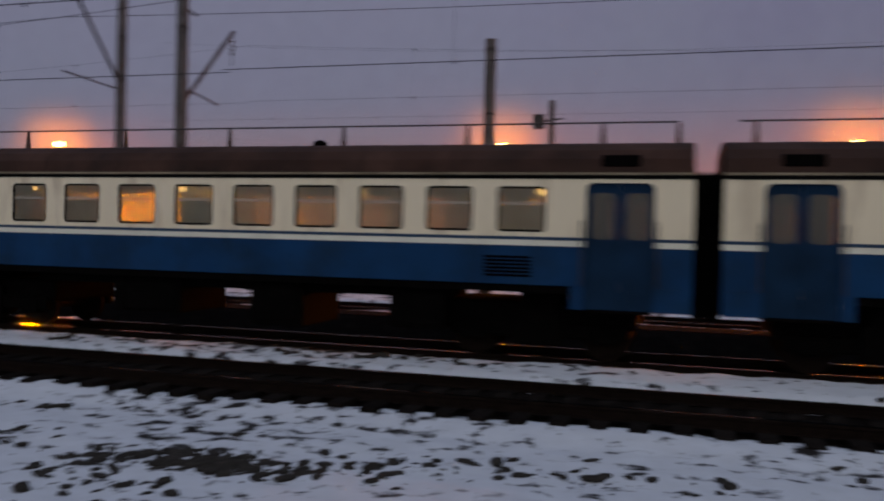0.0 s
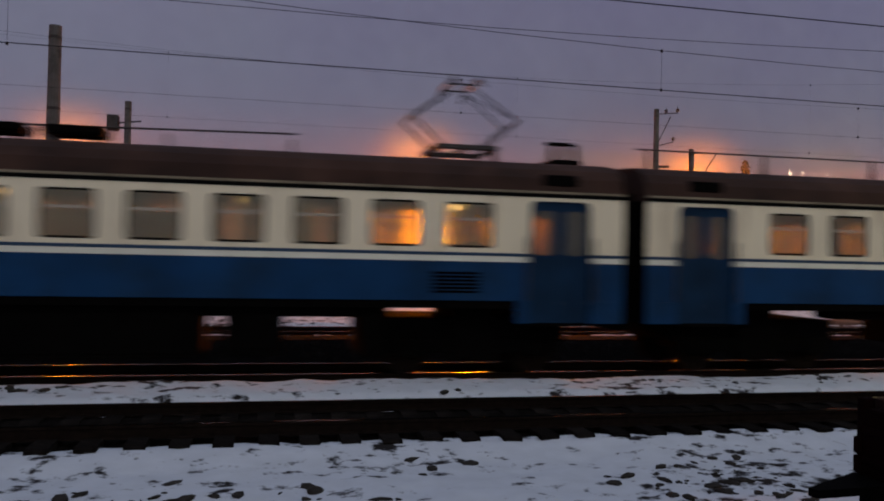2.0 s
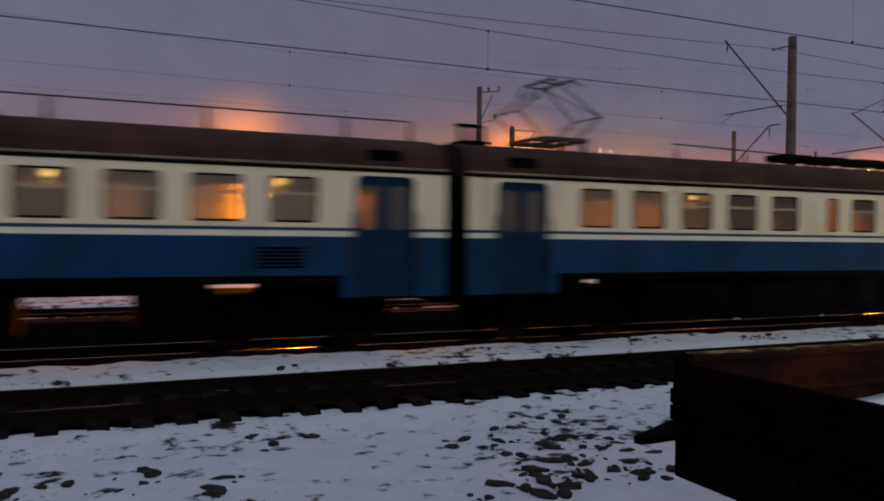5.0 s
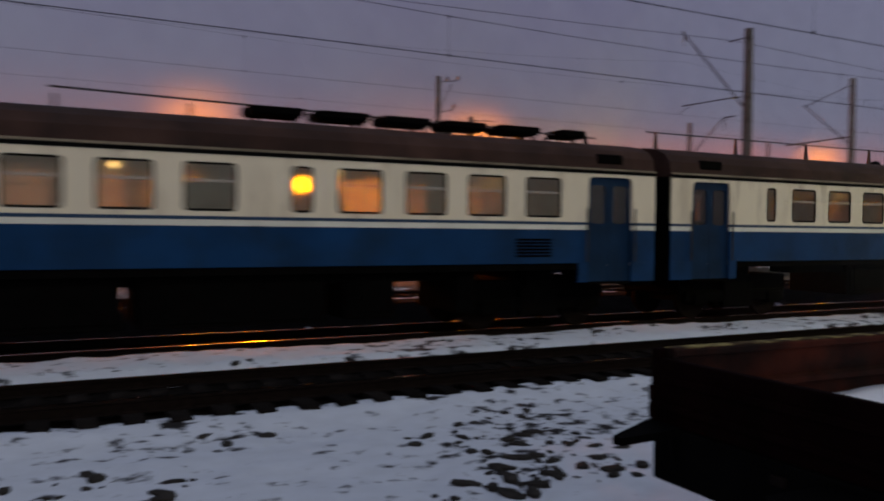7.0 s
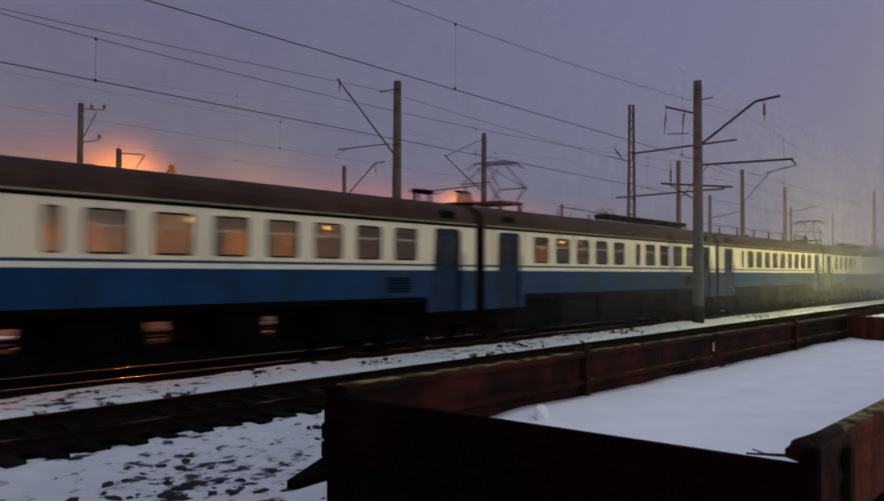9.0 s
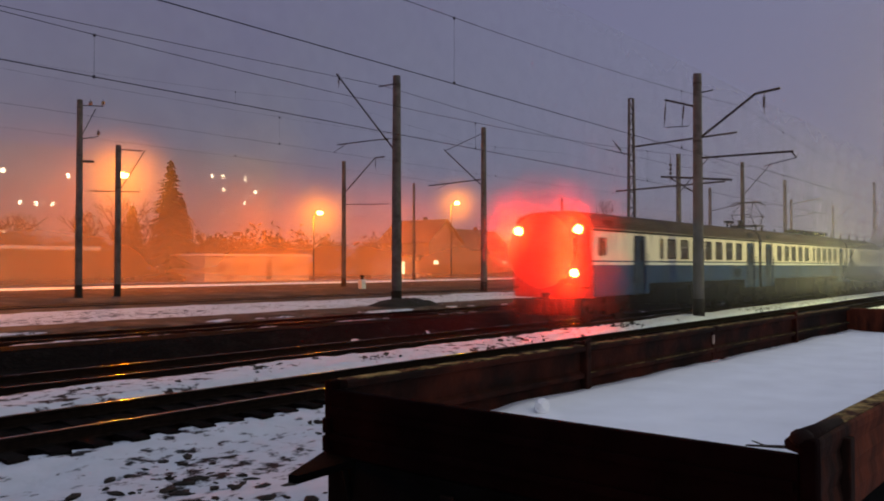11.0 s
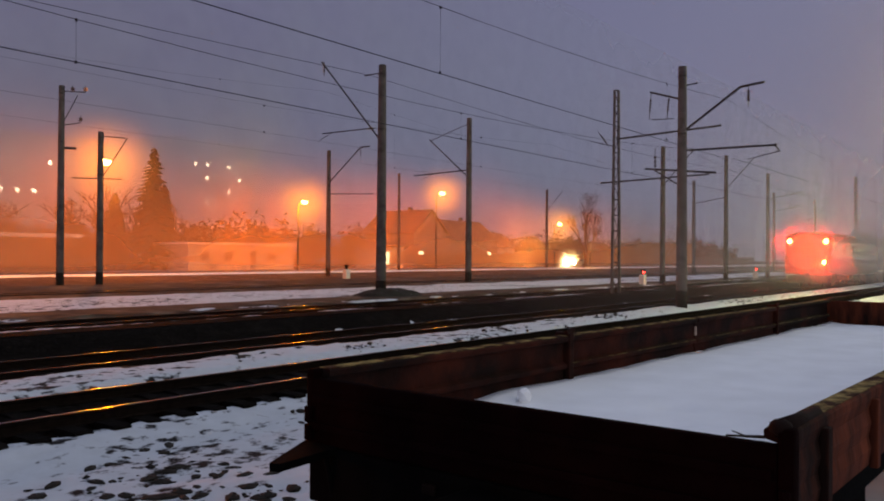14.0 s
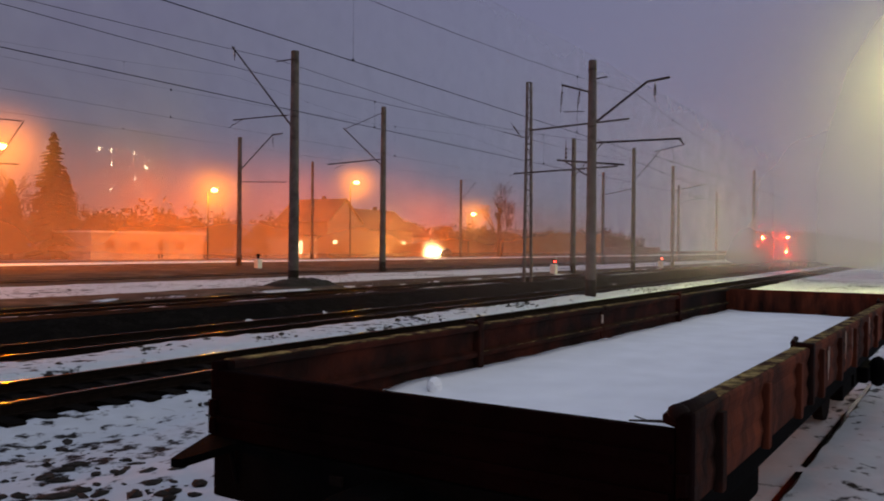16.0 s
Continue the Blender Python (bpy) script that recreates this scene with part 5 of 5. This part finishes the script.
def street_lamp(x, y, z, watts, label="sodium street lamp glowing orange on a steel pole", toward=-1):
    z0 = ground_z(y)
    t = thing("street_lamp", label, "street lamp", pose(x, y, z0), group="sodium lamps along the street")
    bm = BM()
    rod(bm, (0, 0, -0.2), (0, 0, z - z0 - 0.2), 0.09, 0.06, 10)
    part("pole", bm, M_STEEL, t)
    bm = BM()
    rod(bm, (0, 0, z - z0 - 0.2), (0, toward * 0.7, z - z0 + 0.12), 0.04, n=8)
    part("arm", bm, M_STEEL, t)
    bm = BM()
    box(bm, -0.16, 0.16, toward * 0.55, toward * 1.25, z - z0 + 0.08, z - z0 + 0.22, 0.05)
    head = part("lamp_head", bm, M_STEEL, t)
    bm = BM()
    # ball enlarged to take in the lamp's bloom
    ball(bm, (0, toward * 0.95, z - z0 + 0.04), 0.30, 2, (1, 1.2, 0.7))
    part("lens", bm, M_SODIUM, head, "glowing orange lens", smooth=True)
    # flat disc added before the lamp, turned to the yard, to imitate its halo
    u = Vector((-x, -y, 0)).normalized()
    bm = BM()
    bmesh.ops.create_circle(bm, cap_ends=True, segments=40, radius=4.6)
    hz = part("halo_disc", bm, M_LAMPHALO, t, "flat tinted disc added for the orange halo round the lamp")
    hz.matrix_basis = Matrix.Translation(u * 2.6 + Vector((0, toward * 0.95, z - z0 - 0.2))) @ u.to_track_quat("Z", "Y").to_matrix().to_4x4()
    if z < 6:
        spot_lamp("sodium_light", (x, y + toward * 0.95, z - 0.3), (u.x, u.y, -0.1), watts, SODIUM, 80)
    else:
        point_lamp("sodium_light", (x, y + toward * 0.95, z - 0.32), watts, SODIUM, 0.2)


LAMPS = [(30.8, 55, 8.5, 6800), (59.4, 66, 7.75, 7800), (83.0, 66, 10.2, 6800), (113.2, 66, 7.35, 6000), (-11.2, 55, 8.6, 4000), (10.4, 55, 8.6, 4000), (14.2, 54.6, 5.0, 34000), (-46.7, 55, 9.0, 5000), (-49.0, 54.6, 5.0, 42000)]
for x, y, z, p in LAMPS:
    street_lamp(x, y, z, p)


def flood_mast():
    x, y, z = 55.0, -0.5, 15.2
    t = thing("flood_mast", "tall yard mast with greenish-white floodlights", "light mast", pose(x, y, ground_z(y)))
    bm = BM()
    rod(bm, (0, 0, -0.2), (0, 0, z), 0.16, 0.10, 10)
    part("pole", bm, M_STEEL, t)
    for dy in (-0.5, 0.5):
        bm = BM()
        box(bm, -0.25, 0.25, dy - 0.25, dy + 0.25, z, z + 0.35, 0.05)
        hd = part("lamp_head", bm, M_STEEL, t)
        bm = BM()
        box(bm, -0.22, 0.22, dy - 0.22, dy + 0.22, z - 0.03, z - 0.005)
        part("lens", bm, M_FLOOD, hd)
    spot_lamp("flood_light", (x, y, z - 0.35), (-0.15, 1.0, -0.62), 28000, (0.92, 0.86, 0.28), 162, 0.4)


flood_mast()


def house(name, label, x0, x1, y0, y1, h, roof_h, wall, wins=(), snow=False, gable="x"):
    zb = ground_z(y0)
    t = thing(name, label, "building", pose(x0, y0, zb), group="buildings along the street")
    w, d = x1 - x0, y1 - y0
    ww = 0.3
    bm = BM()
    hs = sorted((a, b, c, e) for a, b, c, e, *_ in wins)
    if hs:
        wall_with_openings(bm, hs, 0, w, -0.2, h, 0, ww)
    else:
        box(bm, 0, w, 0, ww, -0.2, h)
    box(bm, 0, w, d - ww, d, -0.2, h)
    box(bm, 0, ww, ww, d - ww, -0.2, h)
    box(bm, w - ww, w, ww, d - ww, -0.2, h)
    part("wall", bm, wall, t)
    for a, b, c, e, m in wins:
        bm = BM()
        box(bm, a, b, 0.12, 0.16, c, e)
        win = part("window", bm, m, t)
        bm = BM()
        for p in ((a, a + 0.06, c, e), (b - 0.06, b, c, e), ((a + b) / 2 - 0.03, (a + b) / 2 + 0.03, c, e), (a, b, c, c + 0.06), (a, b, e - 0.06, e)):
            box(bm, p[0], p[1], 0.06, 0.11, p[2], p[3])
        part("frame", bm, M_WHITE, win)
    bm = BM()
    o = 0.35
    if roof_h < 0.6:
        box(bm, -o, w + o, -o, d + o, h, h + max(roof_h, 0.15), 0.03)
        part("roof", bm, M_SNOW_CLEAN if snow else M_TILE, t, "flat roof under snow" if snow else "flat felt roof")
    else:
        if gable == "x":
            prism(bm, [(-o, h), (d / 2, h + roof_h), (d + o, h), (d + o, h + 0.12), (d / 2, h + roof_h + 0.14), (-o, h + 0.12)], -o, w + o)
            rf = part("roof", bm, M_TILE, t)
            bm = BM()
            prism(bm, [(0, h), (d, h), (d / 2, h + roof_h)], 0.0, 0.25)
            prism(bm, [(0, h), (d, h), (d / 2, h + roof_h)], w - 0.25, w)
            part("gable", bm, wall, t)
        else:
            v = [(-o, h), (w / 2, h + roof_h), (w + o, h), (w + o, h + 0.12), (w / 2, h + roof_h + 0.14), (-o, h + 0.12)]
            a = [bm.verts.new((x, -o, z)) for x, z in v]
            b = [bm.verts.new((x, d + o, z)) for x, z in v]
            for i in range(6):
                bm.faces.new((a[i], a[(i + 1) % 6], b[(i + 1) % 6], b[i]))
            bm.faces.new(a)
            bm.faces.new(b[::-1])
            rf = part("roof", bm, M_TILE, t)
            bm = BM()
            g = [(0, h), (w, h), (w / 2, h + roof_h)]
            for yy in (0.0, d - 0.2):
                a = [bm.verts.new((x, yy, z)) for x, z in g]
                b = [bm.verts.new((x, yy + 0.2, z)) for x, z in g]
                bm.faces.new(a)
                bm.faces.new(b[::-1])
                for i in range(3):
                    bm.faces.new((a[i], a[(i + 1) % 3], b[(i + 1) % 3], b[i]))
            part("gable", bm, wall, t)
        bm = BM()
        box(bm, w * 0.65, w * 0.65 + 0.5, d / 2, d / 2 + 0.5, h + roof_h * 0.5, h + roof_h + 0.7)
        part("chimney", bm, M_WALLDK, rf)
    return t


M_DARKPANE = mat("dark_pane", (0.03, 0.03, 0.035), 0.15, var=0.1, bump=0)
house("low_building", "long low pale rendered building lit orange", 51.5, 66.0, 74.0, 80.0, 2.75, 0.2, M_WALL,
      [(1.6, 2.8, 1.0, 2.0, M_DARKPANE), (4.6, 5.8, 1.0, 2.0, M_DARKPANE), (8.2, 9.0, 0.1, 2.1, M_DARKPANE), (10.6, 11.8, 1.0, 2.0, M_DARKPANE)], snow=True)
house("shed", "low dark shed with a snow-covered roof", 12.0, 39.5, 74.0, 84.0, 3.1, 0.35, M_WALLDK,
      [(5.0, 6.4, 1.1, 2.2, M_DARKPANE), (16.5, 17.5, 0.9, 1.9, M_WINCOOL), (17.8, 18.9, 0.9, 1.9, M_WINCOOL), (22.0, 23.0, 1.0, 2.0, M_DARKPANE)], snow=True)
house("kiosk", "small kiosk with bright lit windows", 80.3, 86.0, 74.0, 77.5, 2.9, 0.25, M_WALL,
      [(0.3, 1.5, 0.4, 2.3, M_WINLIT), (1.9, 2.9, 0.5, 2.3, M_WINLIT), (4.0, 5.0, 0.9, 2.0, M_DARKPANE)])
house("cottage", "dim two-storey house with a steep gable roof", 93.0, 101.0, 78.0, 88.0, 5.0, 3.6, M_WALLMID,
      [(1.2, 2.4, 1.2, 2.5, M_WINLIT), (5.2, 6.4, 1.2, 2.5, M_DARKPANE)], gable="y")
house("cottage", "dim gabled house beside the street", 103.0, 118.0, 80.0, 88.0, 4.2, 3.4, M_WALLMID,
      [(2, 3.2, 1.2, 2.5, M_DARKPANE), (7, 8.2, 1.2, 2.5, M_DARKPANE), (12, 13.2, 1.2, 2.5, M_WINLIT)])
house("cottage", "small house lit by a street lamp", 126.0, 136.0, 88.0, 96.0, 3.4, 2.8, M_WALL, [(2, 3, 1.2, 2.3, M_WINLIT), (6, 7, 1.2, 2.3, M_DARKPANE)])


def apartment(x0, x1, y, floors, lit, label):
    t = thing("apartment_block", label, "building", pose(x0, y, ground_z(y)), group="apartment blocks in the haze")
    w, h = x1 - x0, floors * 2.9 + 1.2
    n = int(w / 3.1)
    bm = BM()
    box(bm, 0, w, 0, 12, -0.3, h)
    # pale wall: haze put into the colour so the block's outline fades
    part("wall", bm, M_WALL, t)
    bm = BM()
    box(bm, -0.3, w + 0.3, -0.3, 12.3, h, h + 0.35)
    part("roof", bm, M_TILE, t)
    me = {}
    for key, m in (("lit", M_WINFAR), ("dark", M_DARKPANE)):
        bm = BM()
        box(bm, -0.34, 0.34, -0.06, 0.03, -0.42, 0.42)
        me[key] = finish(bm, "window", m)
    for f in range(floors):
        for k in range(n):
            ob = part("window", me["lit" if (k, f) in lit else "dark"], None, t)
            ob.location = (1.6 + 3.1 * k, -0.01, 2.0 + 2.9 * f)


apartment(60, 92, 160, 8, {(2, 6), (6, 6), (3, 4), (4, 4), (5, 4), (2, 2)}, "tall apartment block in haze with a few lit windows")
apartment(106, 132, 160, 9, {(2, 7), (3, 7), (5, 7), (3, 6), (6, 6), (5, 5), (3, 4)}, "tall apartment block in haze with scattered lit windows")


def bare_tree(x, y, h, seed, spread_r=0.42, label="bare deciduous tree with a fine twig crown"):
    rnd = random.Random(seed)
    t = thing("tree", label, "tree", pose(x, y, ground_z(y)), group="trees behind the street")
    bm = BM()
    tw = BM()

    def grow(p, d, ln, r, depth):
        q = p + d * ln
        rod(bm if depth < 3 else tw, p, q, r, r * 0.65, 6 if depth < 2 else 4, caps=False)
        if depth == 5:
            return
        for _ in range(3 if depth < 4 else 3):
            dd = (d + Vector((rnd.uniform(-1, 1), rnd.uniform(-1, 1), rnd.uniform(-0.15, 0.8))) * (0.55 + 0.1 * depth)).normalized()
            grow(p.lerp(q, rnd.uniform(0.55, 1.0)), dd, ln * rnd.uniform(0.6, 0.82), r * 0.58, depth + 1)
    grow(Vector((0, 0, -0.2)), Vector((rnd.uniform(-0.05, 0.05), 0, 1)), h * 0.30, h * 0.02, 0)
    part("trunk", bm, M_BARK, t)
    part("crown", tw, M_TWIG, t)
    return t


def spruce(x, y, h, seed):
    rnd = random.Random(seed)
    t = thing("spruce", "tall dark spruce with drooping boughs", "tree", pose(x, y, ground_z(y)), group="trees behind the street")
    bm = BM()
    rod(bm, (0, 0, -0.2), (0, 0, h), 0.22, 0.03, 8)
    part("trunk", bm, M_BARK, t)
    bm = BM()
    for k in range(620):
        f = rnd.random() ** 0.8
        z = 1.0 + (h - 1.0) * f
        r = (1 - f) ** 0.8 * h * 0.25 + 0.2
        a = rnd.uniform(0, 6.283)
        l = r * rnd.uniform(0.35, 1.3)
        p0 = Vector((0.1 * math.cos(a), 0.1 * math.sin(a), z))
        p1 = Vector((l * math.cos(a), l * math.sin(a), z - 0.28 * l))
        sd = Vector((-math.sin(a), math.cos(a), 0)) * (0.22 * l + 0.08)
        mid = p0.lerp(p1, 0.55)
        vs = [bm.verts.new(c) for c in (p0, mid + sd + Vector((0, 0, -0.12)), p1, mid - sd + Vector((0, 0, -0.12)), mid + Vector((0, 0, 0.06)))]
        for i in range(4):
            bm.faces.new((vs[i], vs[(i + 1) % 4], vs[4]))
    part("crown", bm, M_NEEDLE, t)


TREES = [(44.0, 84, 11, 1), (49.0, 88, 12, 2), (54.0, 92, 10, 3), (39.5, 90, 11, 4), (58.5, 95, 9.5, 5), (33.0, 95, 10, 6), (72, 100, 9, 7), (84, 102, 9, 8), (97, 104, 10, 9), (109, 104, 9.5, 10), (122, 104, 10, 11), (134, 106, 9, 12), (26, 98, 9.5, 13), (16, 96, 9, 14), (52.8, 82, 10.5, 15), (56.2, 84, 9.5, 16), (47.0, 82, 9.0, 17)]
for x, y, h, s in TREES:
    bare_tree(x, y, h, s)
for x, y, h, s in ((51.3, 80, 13.2, 3), (54.6, 83, 9.6, 4), (48.6, 83, 8.2, 6)):
    spruce(x, y, h, s)
bare_tree(116, 62, 13.5, 21, label="tall bare tree near the tracks")
bare_tree(121, 64, 12.0, 22, label="tall bare tree near the tracks")


def thicket():
    """Far scrub behind the houses, down to a ragged outline."""
    rnd = random.Random(9)
    bm = BM()
    for k in range(1300):
        x = rnd.uniform(-70, 330)
        h = 6.6 + 2.2 * noise.noise((x * 0.05, 0, 4)) + 1.5 * noise.noise((x * 0.25, 2, 4))
        y, r = rnd.uniform(106, 122), rnd.uniform(1.0, 2.4)
        cz = rnd.uniform(0.2, 0.95) * h
        for _ in range(46):
            p = Vector((x, y, cz)) + Vector((rnd.gauss(0, 0.6), rnd.gauss(0, 0.4), rnd.gauss(0, 0.5))) * r
            p.z = max(p.z, 0.5)
            a, e = Vector((rnd.uniform(-1, 1), rnd.uniform(-1, 1), rnd.uniform(-1, 1))) * 0.75, Vector((rnd.uniform(-1, 1), rnd.uniform(-1, 1), rnd.uniform(-1, 1))) * 0.75
            bm.faces.new([bm.verts.new(q) for q in (p, p + a, p + e)])
    solid("thicket", bm, M_TWIG, "dark ragged scrub and trees in the haze", "trees", "stuff")


thicket()


def fence():
    t = thing("panel_fence", "dark panel fence along the street", "fence", kind="structure")
    bm = BM()
    box(bm, 0, 2.44, 0, 0.12, 0.0, 1.9, 0.01)
    panel = finish(bm, "panel", M_WALLDK)
    bm = BM()
    box(bm, -0.1, 0.06, -0.05, 0.17, -0.1, 2.1, 0.01)
    post = finish(bm, "post", M_WALLDK)
    for k in range(60):
        for nm, me in (("panel", panel), ("post", post)):
            part(nm, me, None, t).location = (87.5 + 2.5 * k, 73.0, ground_z(73) + 0.02 * (k % 3))


fence()


def dwarf_signal(x, y, z, red):
    t = thing("dwarf_signal", "small white dwarf signal box beside the track", "signal", pose(x, y, ground_z(y)), group="dwarf signals")
    bm = BM()
    box(bm, -0.22, 0.22, -0.2, 0.2, -0.1, 0.75, 0.04)
    part("housing", bm, M_WHITE, t)
    bm = BM()
    rod(bm, (-0.05, -0.05, 0.75), (-0.05, -0.05, 1.05), 0.10, n=10)
    box(bm, -0.16, 0.10, -0.15, 0.1, 0.98, 1.12, 0.03)
    hd = part("lamp_head", bm, M_UNDER, t)
    if red:
        bm = BM()
        ball(bm, (-0.12, -0.12, 0.93), 0.09, 2)
        part("lens", bm, M_SIGRED, hd, "glowing red lens", smooth=True)


dwarf_signal(45.2, 45.0, 0.9, False)
dwarf_signal(83.7, 26.2, 1.0, True)
dwarf_signal(56.9, 26.2, 1.0, True)


def street_car():
    c = thing("car", "dark car driving with dazzling headlamps", "car")
    prof = [(-2.1, 0.35), (-2.15, 0.75), (-1.95, 0.85), (-1.0, 0.95), (-0.4, 1.42), (1.0, 1.45), (1.75, 1.0), (2.1, 0.92), (2.12, 0.4)]
    bm = BM()
    a = [bm.verts.new((x, -0.82, z)) for x, z in prof]
    b = [bm.verts.new((x, 0.82, z)) for x, z in prof]
    k = len(prof)
    for i in range(k):
        bm.faces.new((a[i], a[(i + 1) % k], b[(i + 1) % k], b[i]))
    bm.faces.new(a)
    bm.faces.new(b[::-1])
    bmesh.ops.bevel(bm, geom=bm.edges[:], offset=0.06, segments=2, affect="EDGES")
    part("body", bm, M_CAR, c)
    bm = BM()
    box(bm, -0.35, 0.9, -0.835, 0.835, 1.02, 1.34, 0.05)
    part("side_window", bm, M_DARKPANE, c)
    for x in (-1.35, 1.35):
        for s in (-1, 1):
            bm = BM()
            rod(bm, (x, s * 0.68, 0.32), (x, s * 0.86, 0.32), 0.32, n=18)
            part("wheel", bm, M_TYRE, c)
    for s in (-1, 1):
        bm = BM()
        ball(bm, (-2.12, s * 0.62, 0.72), 0.16, 2, (0.5, 1.1, 0.8))
        part("headlamp", bm, M_HEAD, c, "dazzling warm headlamp", smooth=True)
    # flat disc travelling with the car imitates the halo of its headlamps
    bm = BM()
    bmesh.ops.create_circle(bm, cap_ends=True, segments=32, radius=3.4)
    part("halo_disc", bm, M_CARHALO, c, "flat disc added for the halo before the headlamps").matrix_basis = pose(-2.7, 0, 0.9, 0, 90, 0)
    return c


STREET_CAR = street_car()


def mist():
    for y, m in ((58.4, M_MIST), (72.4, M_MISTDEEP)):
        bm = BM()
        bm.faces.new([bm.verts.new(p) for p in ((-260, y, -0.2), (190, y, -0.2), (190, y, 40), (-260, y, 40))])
        solid("mist", bm, m, "ground mist sheet over the street, tinted orange for lamp glow", "mist", "stuff")
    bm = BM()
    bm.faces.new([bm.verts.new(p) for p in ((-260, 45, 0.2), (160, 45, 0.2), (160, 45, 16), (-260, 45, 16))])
    solid("mist", bm, M_MISTLOW, "low mist sheet before the street, tinted orange for lamp glow", "mist", "stuff")
    bm = BM()
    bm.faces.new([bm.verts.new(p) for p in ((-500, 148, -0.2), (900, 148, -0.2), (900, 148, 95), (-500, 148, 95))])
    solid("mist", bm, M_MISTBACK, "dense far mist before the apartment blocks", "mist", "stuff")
    # the first sheet is added beside the floodlight to carry its glow
    for x, m in ((57.0, M_MISTFLOOD), (76.0, M_MISTX), (108.0, M_MISTX)):
        bm = BM()
        bm.faces.new([bm.verts.new(p) for p in ((x, -60, -0.6), (x, 50.9, -0.6), (x, 50.9, 36), (x, -60, 36))])
        solid("mist", bm, m, "thin mist drifting over the tracks", "mist", "stuff")
    bm = BM()
    bm.faces.new([bm.verts.new(p) for p in ((14, 14.0, -0.4), (150, 14.0, -0.4), (150, 14.0, 15), (14, 14.0, 15))])
    solid("mist", bm, M_MISTNEAR, "thin mist lying along the main line", "mist", "stuff")


mist()


def motions():
    times = [0, 0.1, 0.3, 0.6, 1, 2, 3, 4, 5, 6, 7, 8, 9, 10, 11, 12, 13, 14, 15, 15.4, 15.7, 15.9, 16]
    for car, x0 in CARS:
        walk(car, [(t, pose(x0 - 0.28 * max(0, 1 - t) + 12.94 * t + 0.20 * max(0, t - 11.5) ** 2, 17.2, 0)) for t in times])
    road = ground_z(66) + 0.06
    walk(STREET_CAR, [(t, pose(x, 66, road, 0, 0, 6)) for t, x in ((0, 198), (4, 178), (8, 155), (11, 136), (12.5, 127), (13, 125), (14.5, 117), (16, 105))])


motions()
